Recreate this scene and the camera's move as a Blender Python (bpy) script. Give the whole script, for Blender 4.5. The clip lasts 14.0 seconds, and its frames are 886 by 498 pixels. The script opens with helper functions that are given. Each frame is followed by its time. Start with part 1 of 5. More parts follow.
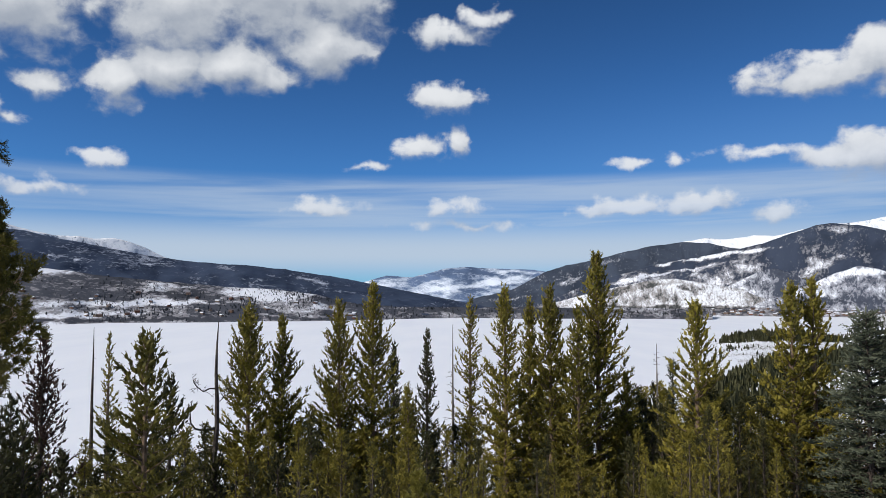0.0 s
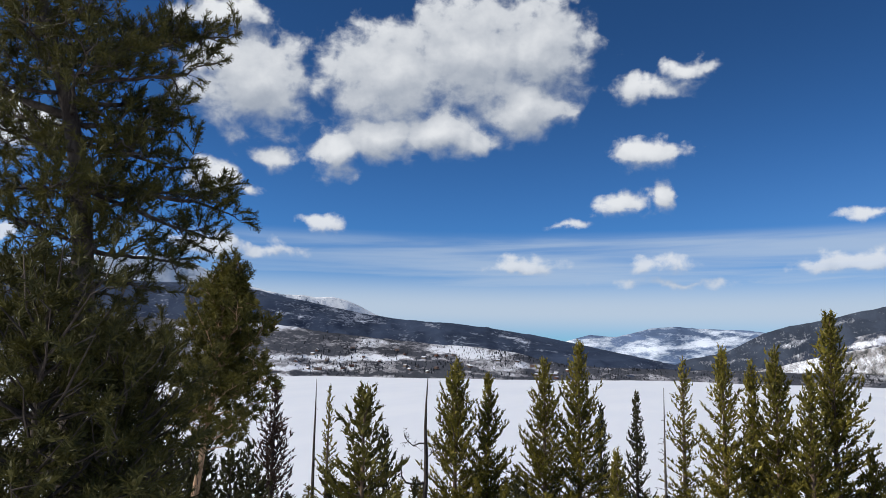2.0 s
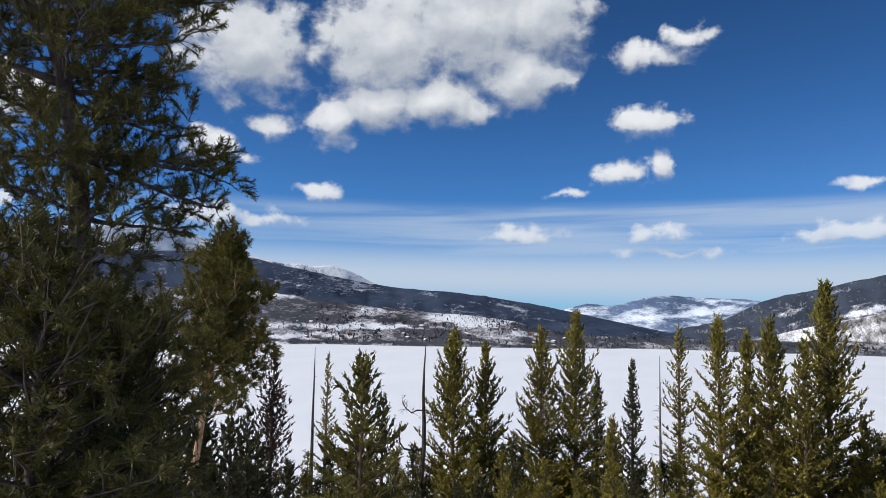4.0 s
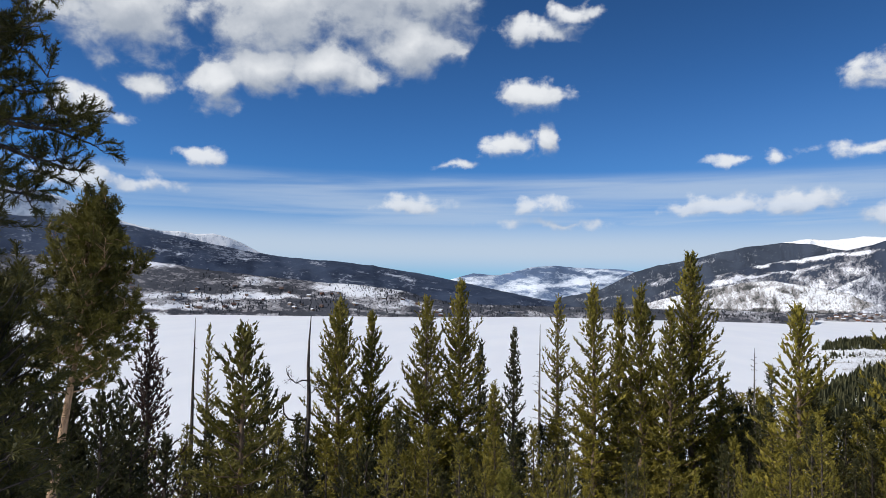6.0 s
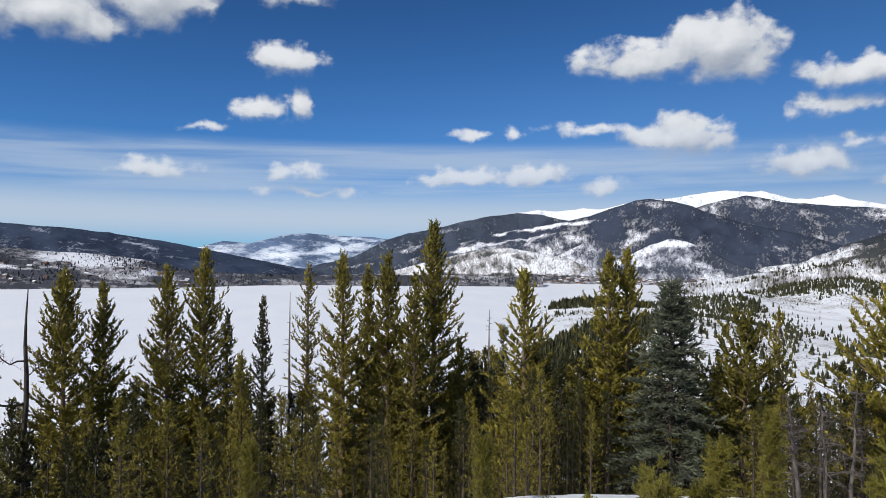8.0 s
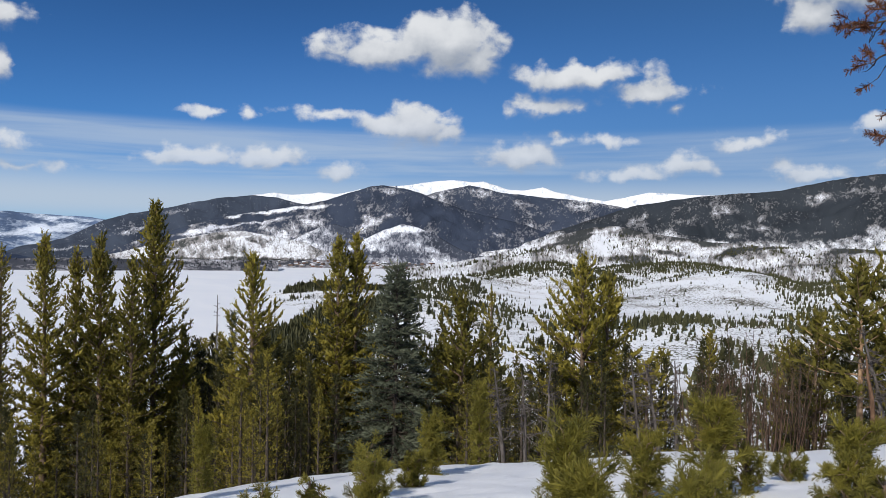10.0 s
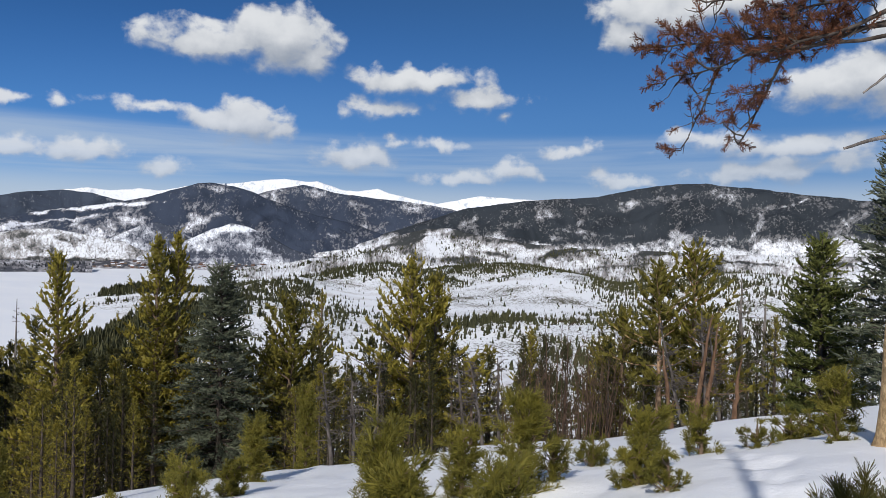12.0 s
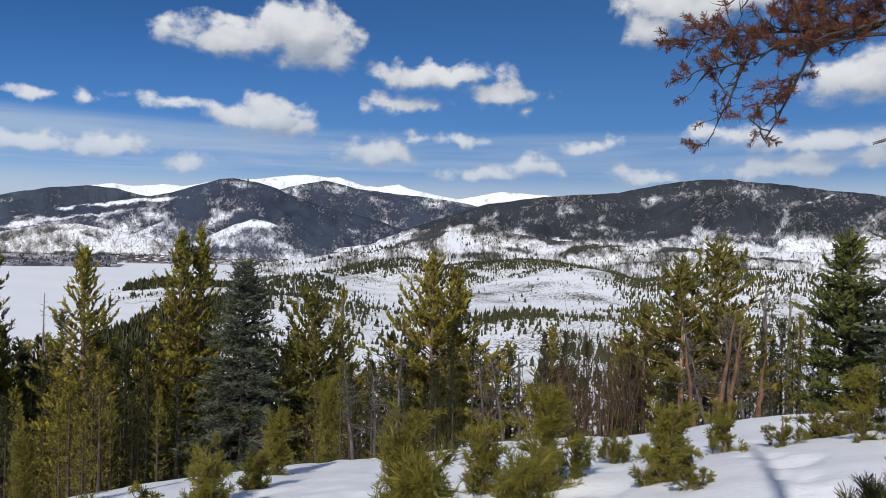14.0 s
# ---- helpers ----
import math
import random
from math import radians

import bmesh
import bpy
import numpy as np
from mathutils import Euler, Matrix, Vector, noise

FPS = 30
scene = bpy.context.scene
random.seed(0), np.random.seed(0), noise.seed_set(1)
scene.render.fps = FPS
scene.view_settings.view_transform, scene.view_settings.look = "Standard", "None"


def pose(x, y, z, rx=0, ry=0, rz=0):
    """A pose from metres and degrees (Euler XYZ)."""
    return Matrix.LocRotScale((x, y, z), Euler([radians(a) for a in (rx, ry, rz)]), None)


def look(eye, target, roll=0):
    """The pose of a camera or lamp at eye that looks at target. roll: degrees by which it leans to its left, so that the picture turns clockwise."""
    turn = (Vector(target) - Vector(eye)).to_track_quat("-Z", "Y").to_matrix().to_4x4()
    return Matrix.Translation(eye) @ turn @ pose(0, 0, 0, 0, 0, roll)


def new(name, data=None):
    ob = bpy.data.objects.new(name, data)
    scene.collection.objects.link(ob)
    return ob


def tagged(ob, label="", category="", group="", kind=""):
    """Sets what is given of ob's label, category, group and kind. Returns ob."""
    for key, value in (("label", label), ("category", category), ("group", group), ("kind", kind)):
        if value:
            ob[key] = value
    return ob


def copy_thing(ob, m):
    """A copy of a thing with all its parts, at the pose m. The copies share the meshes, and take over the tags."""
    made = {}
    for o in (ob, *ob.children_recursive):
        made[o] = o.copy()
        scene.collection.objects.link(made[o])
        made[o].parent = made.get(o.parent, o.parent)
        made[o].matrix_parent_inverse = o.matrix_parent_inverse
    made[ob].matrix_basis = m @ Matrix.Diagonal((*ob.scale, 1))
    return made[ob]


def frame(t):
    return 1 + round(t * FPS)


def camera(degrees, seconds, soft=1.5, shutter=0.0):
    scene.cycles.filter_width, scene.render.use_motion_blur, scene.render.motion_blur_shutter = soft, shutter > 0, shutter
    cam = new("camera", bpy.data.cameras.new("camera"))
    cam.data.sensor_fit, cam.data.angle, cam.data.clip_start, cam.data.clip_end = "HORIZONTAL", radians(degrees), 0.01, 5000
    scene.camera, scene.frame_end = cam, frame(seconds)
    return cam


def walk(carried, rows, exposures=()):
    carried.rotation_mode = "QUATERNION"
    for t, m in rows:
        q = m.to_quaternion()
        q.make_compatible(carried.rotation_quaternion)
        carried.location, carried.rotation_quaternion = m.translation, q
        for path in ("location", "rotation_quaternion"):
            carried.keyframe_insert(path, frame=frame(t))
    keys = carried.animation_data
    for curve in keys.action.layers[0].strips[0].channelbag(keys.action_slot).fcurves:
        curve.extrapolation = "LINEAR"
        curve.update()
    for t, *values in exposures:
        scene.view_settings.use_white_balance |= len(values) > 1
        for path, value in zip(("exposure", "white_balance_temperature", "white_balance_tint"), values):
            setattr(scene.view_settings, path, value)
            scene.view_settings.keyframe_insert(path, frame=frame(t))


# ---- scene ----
cam = camera(62.24, 14.0, soft=0.7)
EYE, SWING = 1.65, 0.55
ROWS = [
    (0.0, 0.0, 3.61, 0.0), (0.5, 5.83, 5.51, 0.03), (1.0, 10.78, 7.16, 0.23), (1.5, 14.0, 7.96, 0.71),
    (2.0, 15.72, 8.02, 1.14), (2.5, 16.19, 7.6, 1.45), (5.0, 13.2, 4.34, 1.05), (5.5, 10.57, 3.89, 1.02),
    (6.0, 6.77, 3.39, 1.03), (6.5, 2.28, 2.88, 1.05), (7.0, -2.46, 2.33, 0.9), (7.5, -7.3, 1.71, 0.71),
    (8.0, -12.32, 1.12, 0.5), (8.5, -17.66, 0.6, 0.52), (9.0, -23.08, 0.25, 0.7), (11.5, -43.2, 0.36, 0.95),
    (12.0, -45.61, 0.4, 1.14), (12.5, -47.96, 0.5, 1.44), (13.0, -49.65, 0.56, 1.68), (13.5, -50.18, 0.54, 1.66),
    (14.0, -44.01, 0.03, 1.28),
]


def held(yaw, pitch, roll):
    """The camera at arm's length from the body that turns on the spot."""
    a = radians(yaw)
    return pose(-SWING * math.sin(a), SWING * (math.cos(a) - 1), EYE, 90 + pitch, 0, yaw) @ pose(0, 0, 0, 0, 0, roll)


walk(cam, [(t, held(yaw, pitch, roll)) for t, yaw, pitch, roll in ROWS],
     exposures=[(0.0, 0.0), (2.5, 0.02), (5.0, 0.08), (6.5, 0.06), (8.0, 0.0), (9.0, -0.03), (11.5, -0.1), (14.0, -0.1)])

# ---- light ----
SUN_AZ, SUN_EL = 243.0, 36.0
sun_dir = Vector((math.sin(radians(SUN_AZ)) * math.cos(radians(SUN_EL)), math.cos(radians(SUN_AZ)) * math.cos(radians(SUN_EL)), math.sin(radians(SUN_EL))))
lamp = bpy.data.lights.new("sun", "SUN")
lamp.energy, lamp.angle, lamp.color = 4.0, radians(0.5), (1.0, 0.95, 0.88)
sun = new("sun", lamp)
sun.matrix_world = look(sun_dir * 100, (0, 0, 0))


class Nodes:
    """Short hand for building a node tree."""

    def __init__(self, tree):
        self.tree = tree

    def add(self, kind, **sets):
        n = self.tree.nodes.new(kind)
        for key, value in sets.items():
            setattr(n, key, value)
        return n

    def put(self, socket, value):
        if isinstance(value, bpy.types.NodeSocket):
            self.tree.links.new(value, socket)
        else:
            socket.default_value = value

    def math(self, op, a, b=0.0, c=0.0, clamp=False):
        n = self.add("ShaderNodeMath", operation=op, use_clamp=clamp)
        for i, v in enumerate((a, b, c)):
            self.put(n.inputs[i], v)
        return n.outputs[0]

    def vec(self, op, a, b=(0, 0, 0), c=(0, 0, 0)):
        n = self.add("ShaderNodeVectorMath", operation=op)
        for i, v in enumerate((a, b, c)):
            if i < len(n.inputs):
                self.put(n.inputs[i], v)
        return n.outputs["Value"] if op in ("LENGTH", "DOT_PRODUCT") else n.outputs["Vector"]

    def noise(self, vector, scale, detail=3.0, rough=0.55, distort=0.0, dims="3D"):
        n = self.add("ShaderNodeTexNoise", noise_dimensions=dims)
        for key, v in (("Vector", vector), ("Scale", scale), ("Detail", detail), ("Roughness", rough), ("Distortion", distort)):
            self.put(n.inputs[key], v)
        return n.outputs["Fac"]

    def step(self, value, lo, hi, a=0.0, b=1.0):
        n = self.add("ShaderNodeMapRange", interpolation_type="SMOOTHSTEP")
        for i, v in enumerate((value, lo, hi, a, b)):
            self.put(n.inputs[i], v)
        return n.outputs[0]

    def mix(self, fac, a, b, blend="MIX"):
        n = self.add("ShaderNodeMix", data_type="RGBA", blend_type=blend)
        self.put(n.inputs[0], fac)
        for i, v in ((6, a), (7, b)):
            self.put(n.inputs[i], v if isinstance(v, bpy.types.NodeSocket) else (*v, 1.0)[:4])
        return n.outputs[2]

    def combine(self, x, y, z=0.0):
        n = self.add("ShaderNodeCombineXYZ")
        for i, v in enumerate((x, y, z)):
            self.put(n.inputs[i], v)
        return n.outputs[0]


PUFFS = []


def puff(az, el, wide, tall, thin=0.0):
    """A heap of cloud, by its bearing, height and half sizes in degrees; a thin one is a wisp."""
    PUFFS.append((az, el, wide, tall, thin))


puff(-31.3, 19.9, 5.3, 4.0)
puff(-20.3, 20.8, 6.2, 4.4)
puff(-13.5, 22.7, 7.5, 4.9)
puff(-8.4, 23.1, 4.9, 4.0)
puff(-24.2, 15.3, 2.4, 1.9)
puff(-20.6, 16.6, 4.0, 2.0)
puff(-16.1, 16.9, 4.4, 2.0)
puff(-12.9, 16.6, 2.2, 1.3)
puff(-9.3, 18.9, 4.0, 2.6)
puff(-28.9, 14.5, 2.1, 0.9)
puff(0.2, 15.2, 2.9, 1.1)
puff(0.2, 20.0, 3.6, 1.2, 0.14)
puff(3.2, 21.2, 1.8, 0.9, 0.1)
puff(-2.0, 11.5, 2.0, 1.1)
puff(1.2, 12.0, 1.0, 1.1)
puff(-6.0, 9.8, 2.0, 0.4, 0.12)
puff(-25.2, 9.5, 1.9, 0.7)
puff(-9.7, 6.7, 2.6, 0.7)
puff(1.0, 6.9, 2.6, 0.7, 0.12)
puff(2.2, 5.5, 4.0, 0.4)
puff(12.6, 6.7, 3.1, 0.8, 0.12)
puff(15.8, 6.7, 3.1, 0.9, 0.12)
puff(-29.0, 7.6, 3.1, 0.6, 0.12)
puff(-33.4, 12.7, 1.8, 1.5)
puff(-31.5, 11.9, 1.4, 0.5)
puff(-33.5, 7.7, 2.6, 0.9)
puff(-33.9, 24.4, 3.5, 1.3)
puff(27.6, 15.1, 4.9, 1.5)
puff(32.8, 15.7, 4.4, 2.4)
puff(35.1, 14.6, 2.4, 1.6)
puff(43.1, 13.3, 4.9, 1.0)
puff(48.3, 12.0, 3.3, 0.9)
puff(40.1, 11.1, 2.3, 0.9)
puff(51.0, 10.6, 0.6, 0.5)
puff(30.0, 9.5, 3.5, 1.5)
puff(32.4, 8.8, 2.2, 0.8)
puff(23.7, 10.3, 4.0, 0.6, 0.12)
puff(17.7, 9.9, 1.1, 0.5, 0.12)
puff(14.5, 9.9, 1.8, 0.4, 0.12)
puff(38.7, 7.4, 3.3, 1.0)
puff(41.9, 8.7, 1.3, 0.4, 0.12)
puff(44.9, 8.5, 2.1, 0.5, 0.12)
puff(13.2, 6.7, 2.6, 0.7, 0.12)
puff(18.4, 6.9, 4.0, 0.9, 0.12)
puff(24.6, 6.2, 2.0, 0.7)
puff(59.6, 16.6, 2.6, 1.5)
puff(62.1, 17.9, 4.9, 1.8)
puff(65.7, 18.2, 5.3, 1.5)
puff(73.8, 11.9, 4.0, 1.5)
puff(76.6, 12.2, 4.0, 2.4)
puff(77.9, 15.4, 2.6, 2.6)
puff(65.2, 8.7, 2.6, 0.7)
puff(71.4, 8.1, 4.9, 0.9)
puff(69.1, 6.4, 4.9, 1.0)
puff(73.6, 6.7, 3.1, 0.8)
puff(55.1, 8.1, 1.9, 0.5)
puff(59.0, 5.8, 2.6, 0.7)
puff(50.7, 6.5, 2.6, 0.7)
puff(47.2, 6.0, 3.7, 0.6)
puff(39.3, 7.3, 2.4, 1.0)


def make_world():
    world = bpy.data.worlds.new("sky")
    world.use_nodes = True
    scene.world = world
    tree = world.node_tree
    tree.nodes.clear()
    g = Nodes(tree)
    way = g.add("ShaderNodeTexCoord").outputs["Generated"]
    sep = g.add("ShaderNodeSeparateXYZ")
    g.put(sep.inputs[0], way)
    az = g.math("MULTIPLY", g.math("ARCTAN2", sep.outputs[0], sep.outputs[1]), 180 / math.pi)
    el = g.math("MULTIPLY", g.math("ARCSINE", sep.outputs[2]), 180 / math.pi)
    sky = g.add("ShaderNodeTexSky", sky_type="NISHITA", sun_disc=False, altitude=2900.0, air_density=1.0, dust_density=0.35, ozone_density=2.2)
    sky.sun_elevation, sky.sun_rotation = radians(SUN_EL), radians(SUN_AZ)
    blue = g.mix(1.0, sky.outputs[0], (SKY_GAIN[0], SKY_GAIN[1], SKY_GAIN[2]), "MULTIPLY")
    flat = g.combine(az, el)
    damp = g.math("MULTIPLY", g.math("MULTIPLY", g.step(el, 17.0, 3.0), g.step(az, -5, 40)), 0.5)
    blue = g.mix(damp, blue, (0.15, 0.25, 0.4))
    blue = g.mix(g.step(az, 15, 60, 0.0, 0.4), blue, (0.055, 0.152, 0.335))
    deep = g.step(el, 7.0, 26.0, 1.14, 0.82)
    blue = g.vec("MULTIPLY", blue, g.combine(deep, deep, deep))

    def cover(shift_x, shift_y):
        at = g.vec("ADD", flat, (shift_x, shift_y, 0.0))
        wob = g.add("ShaderNodeTexNoise", noise_dimensions="2D")
        for key, v in (("Vector", at), ("Scale", 0.33), ("Detail", 5.0), ("Roughness", 0.5)):
            g.put(wob.inputs[key], v)
        bent = g.vec("MULTIPLY_ADD", wob.outputs["Color"], (3.2, 1.9, 0.0), g.vec("ADD", at, (-1.6, -0.95, 0.0)))
        least = None
        for a, e, w, t, thin in PUFFS:
            d = g.vec("LENGTH", g.vec("MULTIPLY_ADD", bent, (1 / w, 1 / t, 0.0), (-a / w, -e / t, 0.0)))
            d = g.math("MULTIPLY", g.math("SUBTRACT", d, 1.0), min(t, 2.2) * 0.45 + 0.25)
            d = g.math("ADD", d, thin) if thin else d
            least = d if least is None else g.math("SMOOTH_MIN", least, d, 0.18)
        # clouds on the rest of the sky
        wild = g.noise(g.vec("MULTIPLY", at, (1.0, 1.9, 0.0)), 0.075, 7.0, 0.55, 0.2, "2D")
        wild = g.math("MULTIPLY", g.math("SUBTRACT", 0.57, wild), 14.0)
        aside = g.math("MAXIMUM", g.step(az, -38, -46), g.math("MAXIMUM", g.step(az, 82, 92), g.step(el, 27, 34)))
        aside = g.math("MULTIPLY", aside, g.step(el, 3.0, 8.0))
        wild = g.math("ADD", wild, g.math("MULTIPLY", g.math("SUBTRACT", 1.0, aside), 9.0))
        least = g.math("MINIMUM", least, wild)
        fine = g.noise(g.vec("MULTIPLY", at, (1.0, 1.35, 0.0)), 0.5, 5.0, 0.5, 0.2, "2D")
        tiny = g.noise(g.vec("MULTIPLY", at, (1.0, 1.3, 0.0)), 1.8, 5.0, 0.6, 0.3, "2D")
        bulk, curls = g.math("SUBTRACT", 0.0, least), g.math("ADD", g.math("MULTIPLY", g.math("SUBTRACT", fine, 0.42), 1.15), g.math("MULTIPLY", g.math("SUBTRACT", tiny, 0.5), 0.22))
        return g.math("ADD", bulk, curls), g.math("ADD", bulk, g.math("MULTIPLY", curls, 0.45))

    (here, heap), (_, sunward) = cover(0.0, 0.0), cover(-0.4, 1.3)
    soft = g.step(g.math("SUBTRACT", heap, sunward), -0.35, 0.45, 0.85, 0.42)
    mask = g.math("MULTIPLY", g.step(here, -0.1, soft), g.step(el, 3.0, 13.0, 0.62, 1.0))
    lit = g.step(g.math("SUBTRACT", heap, sunward), -0.65, 1.05)
    grey = g.mix(lit, CLOUD_DARK, CLOUD_LIGHT)
    # thin streaks and the pale veil low down
    streak = g.noise(g.vec("MULTIPLY", g.vec("ADD", flat, g.combine(0.0, g.math("MULTIPLY", az, -0.012))), (0.04, 0.75, 0.0)), 1.0, 5.0, 0.55, 0.2, "2D")
    low = g.math("MULTIPLY", g.step(el, 9.5, 8.3), g.step(el, 2.2, 4.0))
    band = g.math("MULTIPLY", g.step(streak, 0.25, 0.72, 0.2, 0.9), low)
    band = g.math("MULTIPLY", band, g.math("MULTIPLY", g.step(az, -60, -8), g.step(az, 30, 60, 0.7, 0.45)))
    veil = g.math("MULTIPLY", g.step(el, 7.0, 3.4), g.step(el, 0.4, 3.2))
    veil = g.math("MULTIPLY", veil, 0.9)
    sheet = g.math("MAXIMUM", band, veil)
    out = g.mix(sheet, blue, CIRRUS)
    out = g.mix(g.math("MULTIPLY", mask, 0.97), out, grey)
    back = g.add("ShaderNodeBackground")
    g.put(back.inputs[0], out)
    back.inputs[1].default_value = 1.0
    end = g.add("ShaderNodeOutputWorld")
    tree.links.new(back.outputs[0], end.inputs[0])


SKY_GAIN = (0.027, 0.058, 0.09)
CLOUD_DARK, CLOUD_LIGHT, CIRRUS = (0.35, 0.395, 0.47), (0.8, 0.82, 0.845), (0.5, 0.595, 0.715)
make_world()


# ---- materials ----
def material(name, rough=0.8, spec=0.3):
    m = bpy.data.materials.new(name)
    m.use_nodes = True
    g = Nodes(m.node_tree)
    b = m.node_tree.nodes["Principled BSDF"]
    b.inputs["Roughness"].default_value, b.inputs["Specular IOR Level"].default_value = rough, spec
    return m, g, b


def bump(g, b, height, strength=0.4, distance=0.02):
    n = g.add("ShaderNodeBump")
    n.inputs["Strength"].default_value, n.inputs["Distance"].default_value = strength, distance
    g.put(n.inputs["Height"], height)
    g.put(b.inputs["Normal"], n.outputs[0])


def where(g):
    return g.add("ShaderNodeTexCoord").outputs["Object"]


def chance(g):
    return g.add("ShaderNodeObjectInfo").outputs["Random"]


def snow_material():
    m, g, b = material("snow", 0.55, 0.25)
    p = where(g)
    n = g.noise(p, 0.7, 6.0, 0.6)
    g.put(b.inputs["Base Color"], g.mix(n, (0.80, 0.82, 0.86), (0.9, 0.905, 0.92)))
    f = g.math("ADD", g.noise(p, 3.0, 5.0, 0.6), g.math("MULTIPLY", g.noise(p, 45.0, 2.0), 0.15))
    bump(g, b, f, 0.35, 0.06)
    return m


def lake_material():
    m, g, b = material("lake_snow", 0.6, 0.2)
    p = where(g)
    drift = g.noise(g.vec("MULTIPLY", p, (1.0, 0.25, 1.0)), 0.012, 7.0, 0.6, 0.6)
    wide = g.noise(p, 0.0016, 4.0, 0.5)
    c = g.mix(g.step(drift, 0.25, 0.75), (0.79, 0.815, 0.86), (0.85, 0.865, 0.89))
    c = g.mix(g.step(wide, 0.35, 0.75, 0.0, 0.35), c, (0.76, 0.79, 0.84))
    g.put(b.inputs["Base Color"], c)
    return m


def plain_material(name, wood, bare, snow=(0.84, 0.86, 0.9), amount=0.5, grain=0.02, speck=0.06):
    """Snow with brush and low growth, which thickens by patches."""
    m, g, b = material(name, 0.85, 0.1)
    p = g.add("ShaderNodeNewGeometry").outputs["Position"]
    big = g.noise(p, grain * 0.25, 4.0, 0.55, 0.6)
    mid = g.noise(p, grain, 6.0, 0.62, 0.4)
    grit = g.noise(g.vec("MULTIPLY", p, (1.0, 1.0, 0.6)), speck * 2.3, 2.0, 0.7)
    tone = g.math("ADD", g.math("MULTIPLY", big, 0.6), g.math("MULTIPLY", mid, 0.4))
    share = g.math("MULTIPLY", g.math("SUBTRACT", tone, amount - 0.25), 2.0, clamp=True)
    edge = g.math("SUBTRACT", g.math("ADD", g.math("MULTIPLY", share, 0.62), 0.2), grit)
    woods = g.step(edge, -0.05, 0.07)
    ground = g.mix(g.step(mid, 0.48, 0.75, 0.0, 0.7), snow, bare)
    shade = g.mix(g.step(big, 0.35, 0.65), wood, tuple(c * 1.5 + 0.006 for c in wood))
    g.put(b.inputs["Base Color"], g.mix(woods, ground, shade))
    bump(g, b, g.math("ADD", grit, g.math("MULTIPLY", mid, 0.6)), 0.5, 6.0)
    return m


def slope_material(name, wood, brush, snow, fine=0.12, flat=1.0, crisp=1.0, patchy=1.1):
    """Snow, grey brush and conifers on a mountainside, shared out by the slope's cover of trees. Distant slopes have
    haze put into these colours as blue.
    """
    m, g, b = material(name, 0.85, 0.1)
    geo = g.add("ShaderNodeNewGeometry")
    sep = g.add("ShaderNodeSeparateXYZ")
    g.put(sep.inputs[0], geo.outputs["Position"])
    turn = g.math("MULTIPLY", g.math("ARCTAN2", sep.outputs[0], sep.outputs[1]), 4000.0 / flat)
    q = g.combine(turn, g.math("MULTIPLY", sep.outputs[2], 0.85 * flat))
    cover = g.add("ShaderNodeAttribute", attribute_name="cover").outputs["Fac"]
    wide = g.noise(q, fine * 0.05, 5.0, 0.62, 0.5, "2D")
    mid = g.noise(q, fine * 0.24, 5.0, 0.65, 0.4, "2D")
    grit = g.noise(q, fine * 0.8, 4.0, 0.7, 0.5, "2D")
    share = g.math("ADD", cover, g.math("ADD", g.math("MULTIPLY", g.math("SUBTRACT", mid, 0.5), 1.35), g.math("MULTIPLY", g.math("SUBTRACT", wide, 0.5), patchy)))
    gate = g.math("ADD", g.math("MULTIPLY", g.math("SUBTRACT", grit, 0.5), 2.3 * crisp), 0.5)
    woods = g.step(g.math("SUBTRACT", share, gate), -0.11 / crisp, 0.1 / crisp)
    scrub = g.math("ADD", g.math("ADD", g.math("MULTIPLY", mid, 0.55), g.math("MULTIPLY", wide, 0.75)), g.math("MULTIPLY", cover, 0.6))
    scrub = g.math("ADD", scrub, g.math("MULTIPLY", g.math("SUBTRACT", grit, 0.5), 1.3))
    scrub = g.step(scrub, 0.55, 1.0, 0.0, 0.92)
    dark = g.mix(g.step(wide, 0.35, 0.65), wood, tuple(c * 1.45 + 0.005 for c in wood))
    g.put(b.inputs["Base Color"], g.mix(woods, g.mix(scrub, snow, brush), dark))
    bump(g, b, g.math("ADD", grit, mid), 0.4, 5.0)
    return m


def needle_material(name, a, b_, tip):
    m, g, b = material(name, 0.6, 0.25)
    p = where(g)
    n = g.math("ADD", g.math("MULTIPLY", g.noise(p, 1.1, 2.0), 0.5), g.math("MULTIPLY", g.noise(p, 4.5, 2.0), 0.5))
    isl = g.add("ShaderNodeNewGeometry").outputs["Random Per Island"]
    c = g.mix(g.step(n, 0.34, 0.6), a, b_)
    c = g.mix(g.math("MULTIPLY", isl, 0.4), c, tip)
    c = g.mix(g.math("MULTIPLY", chance(g), 0.35), c, a)
    g.put(b.inputs["Base Color"], c)
    leaf = g.add("ShaderNodeBsdfTranslucent")
    g.put(leaf.inputs[0], c)
    both = g.add("ShaderNodeMixShader")
    both.inputs[0].default_value = 0.15
    out = m.node_tree.nodes["Material Output"]
    m.node_tree.links.new(b.outputs[0], both.inputs[1])
    m.node_tree.links.new(leaf.outputs[0], both.inputs[2])
    m.node_tree.links.new(both.outputs[0], out.inputs[0])
    return m


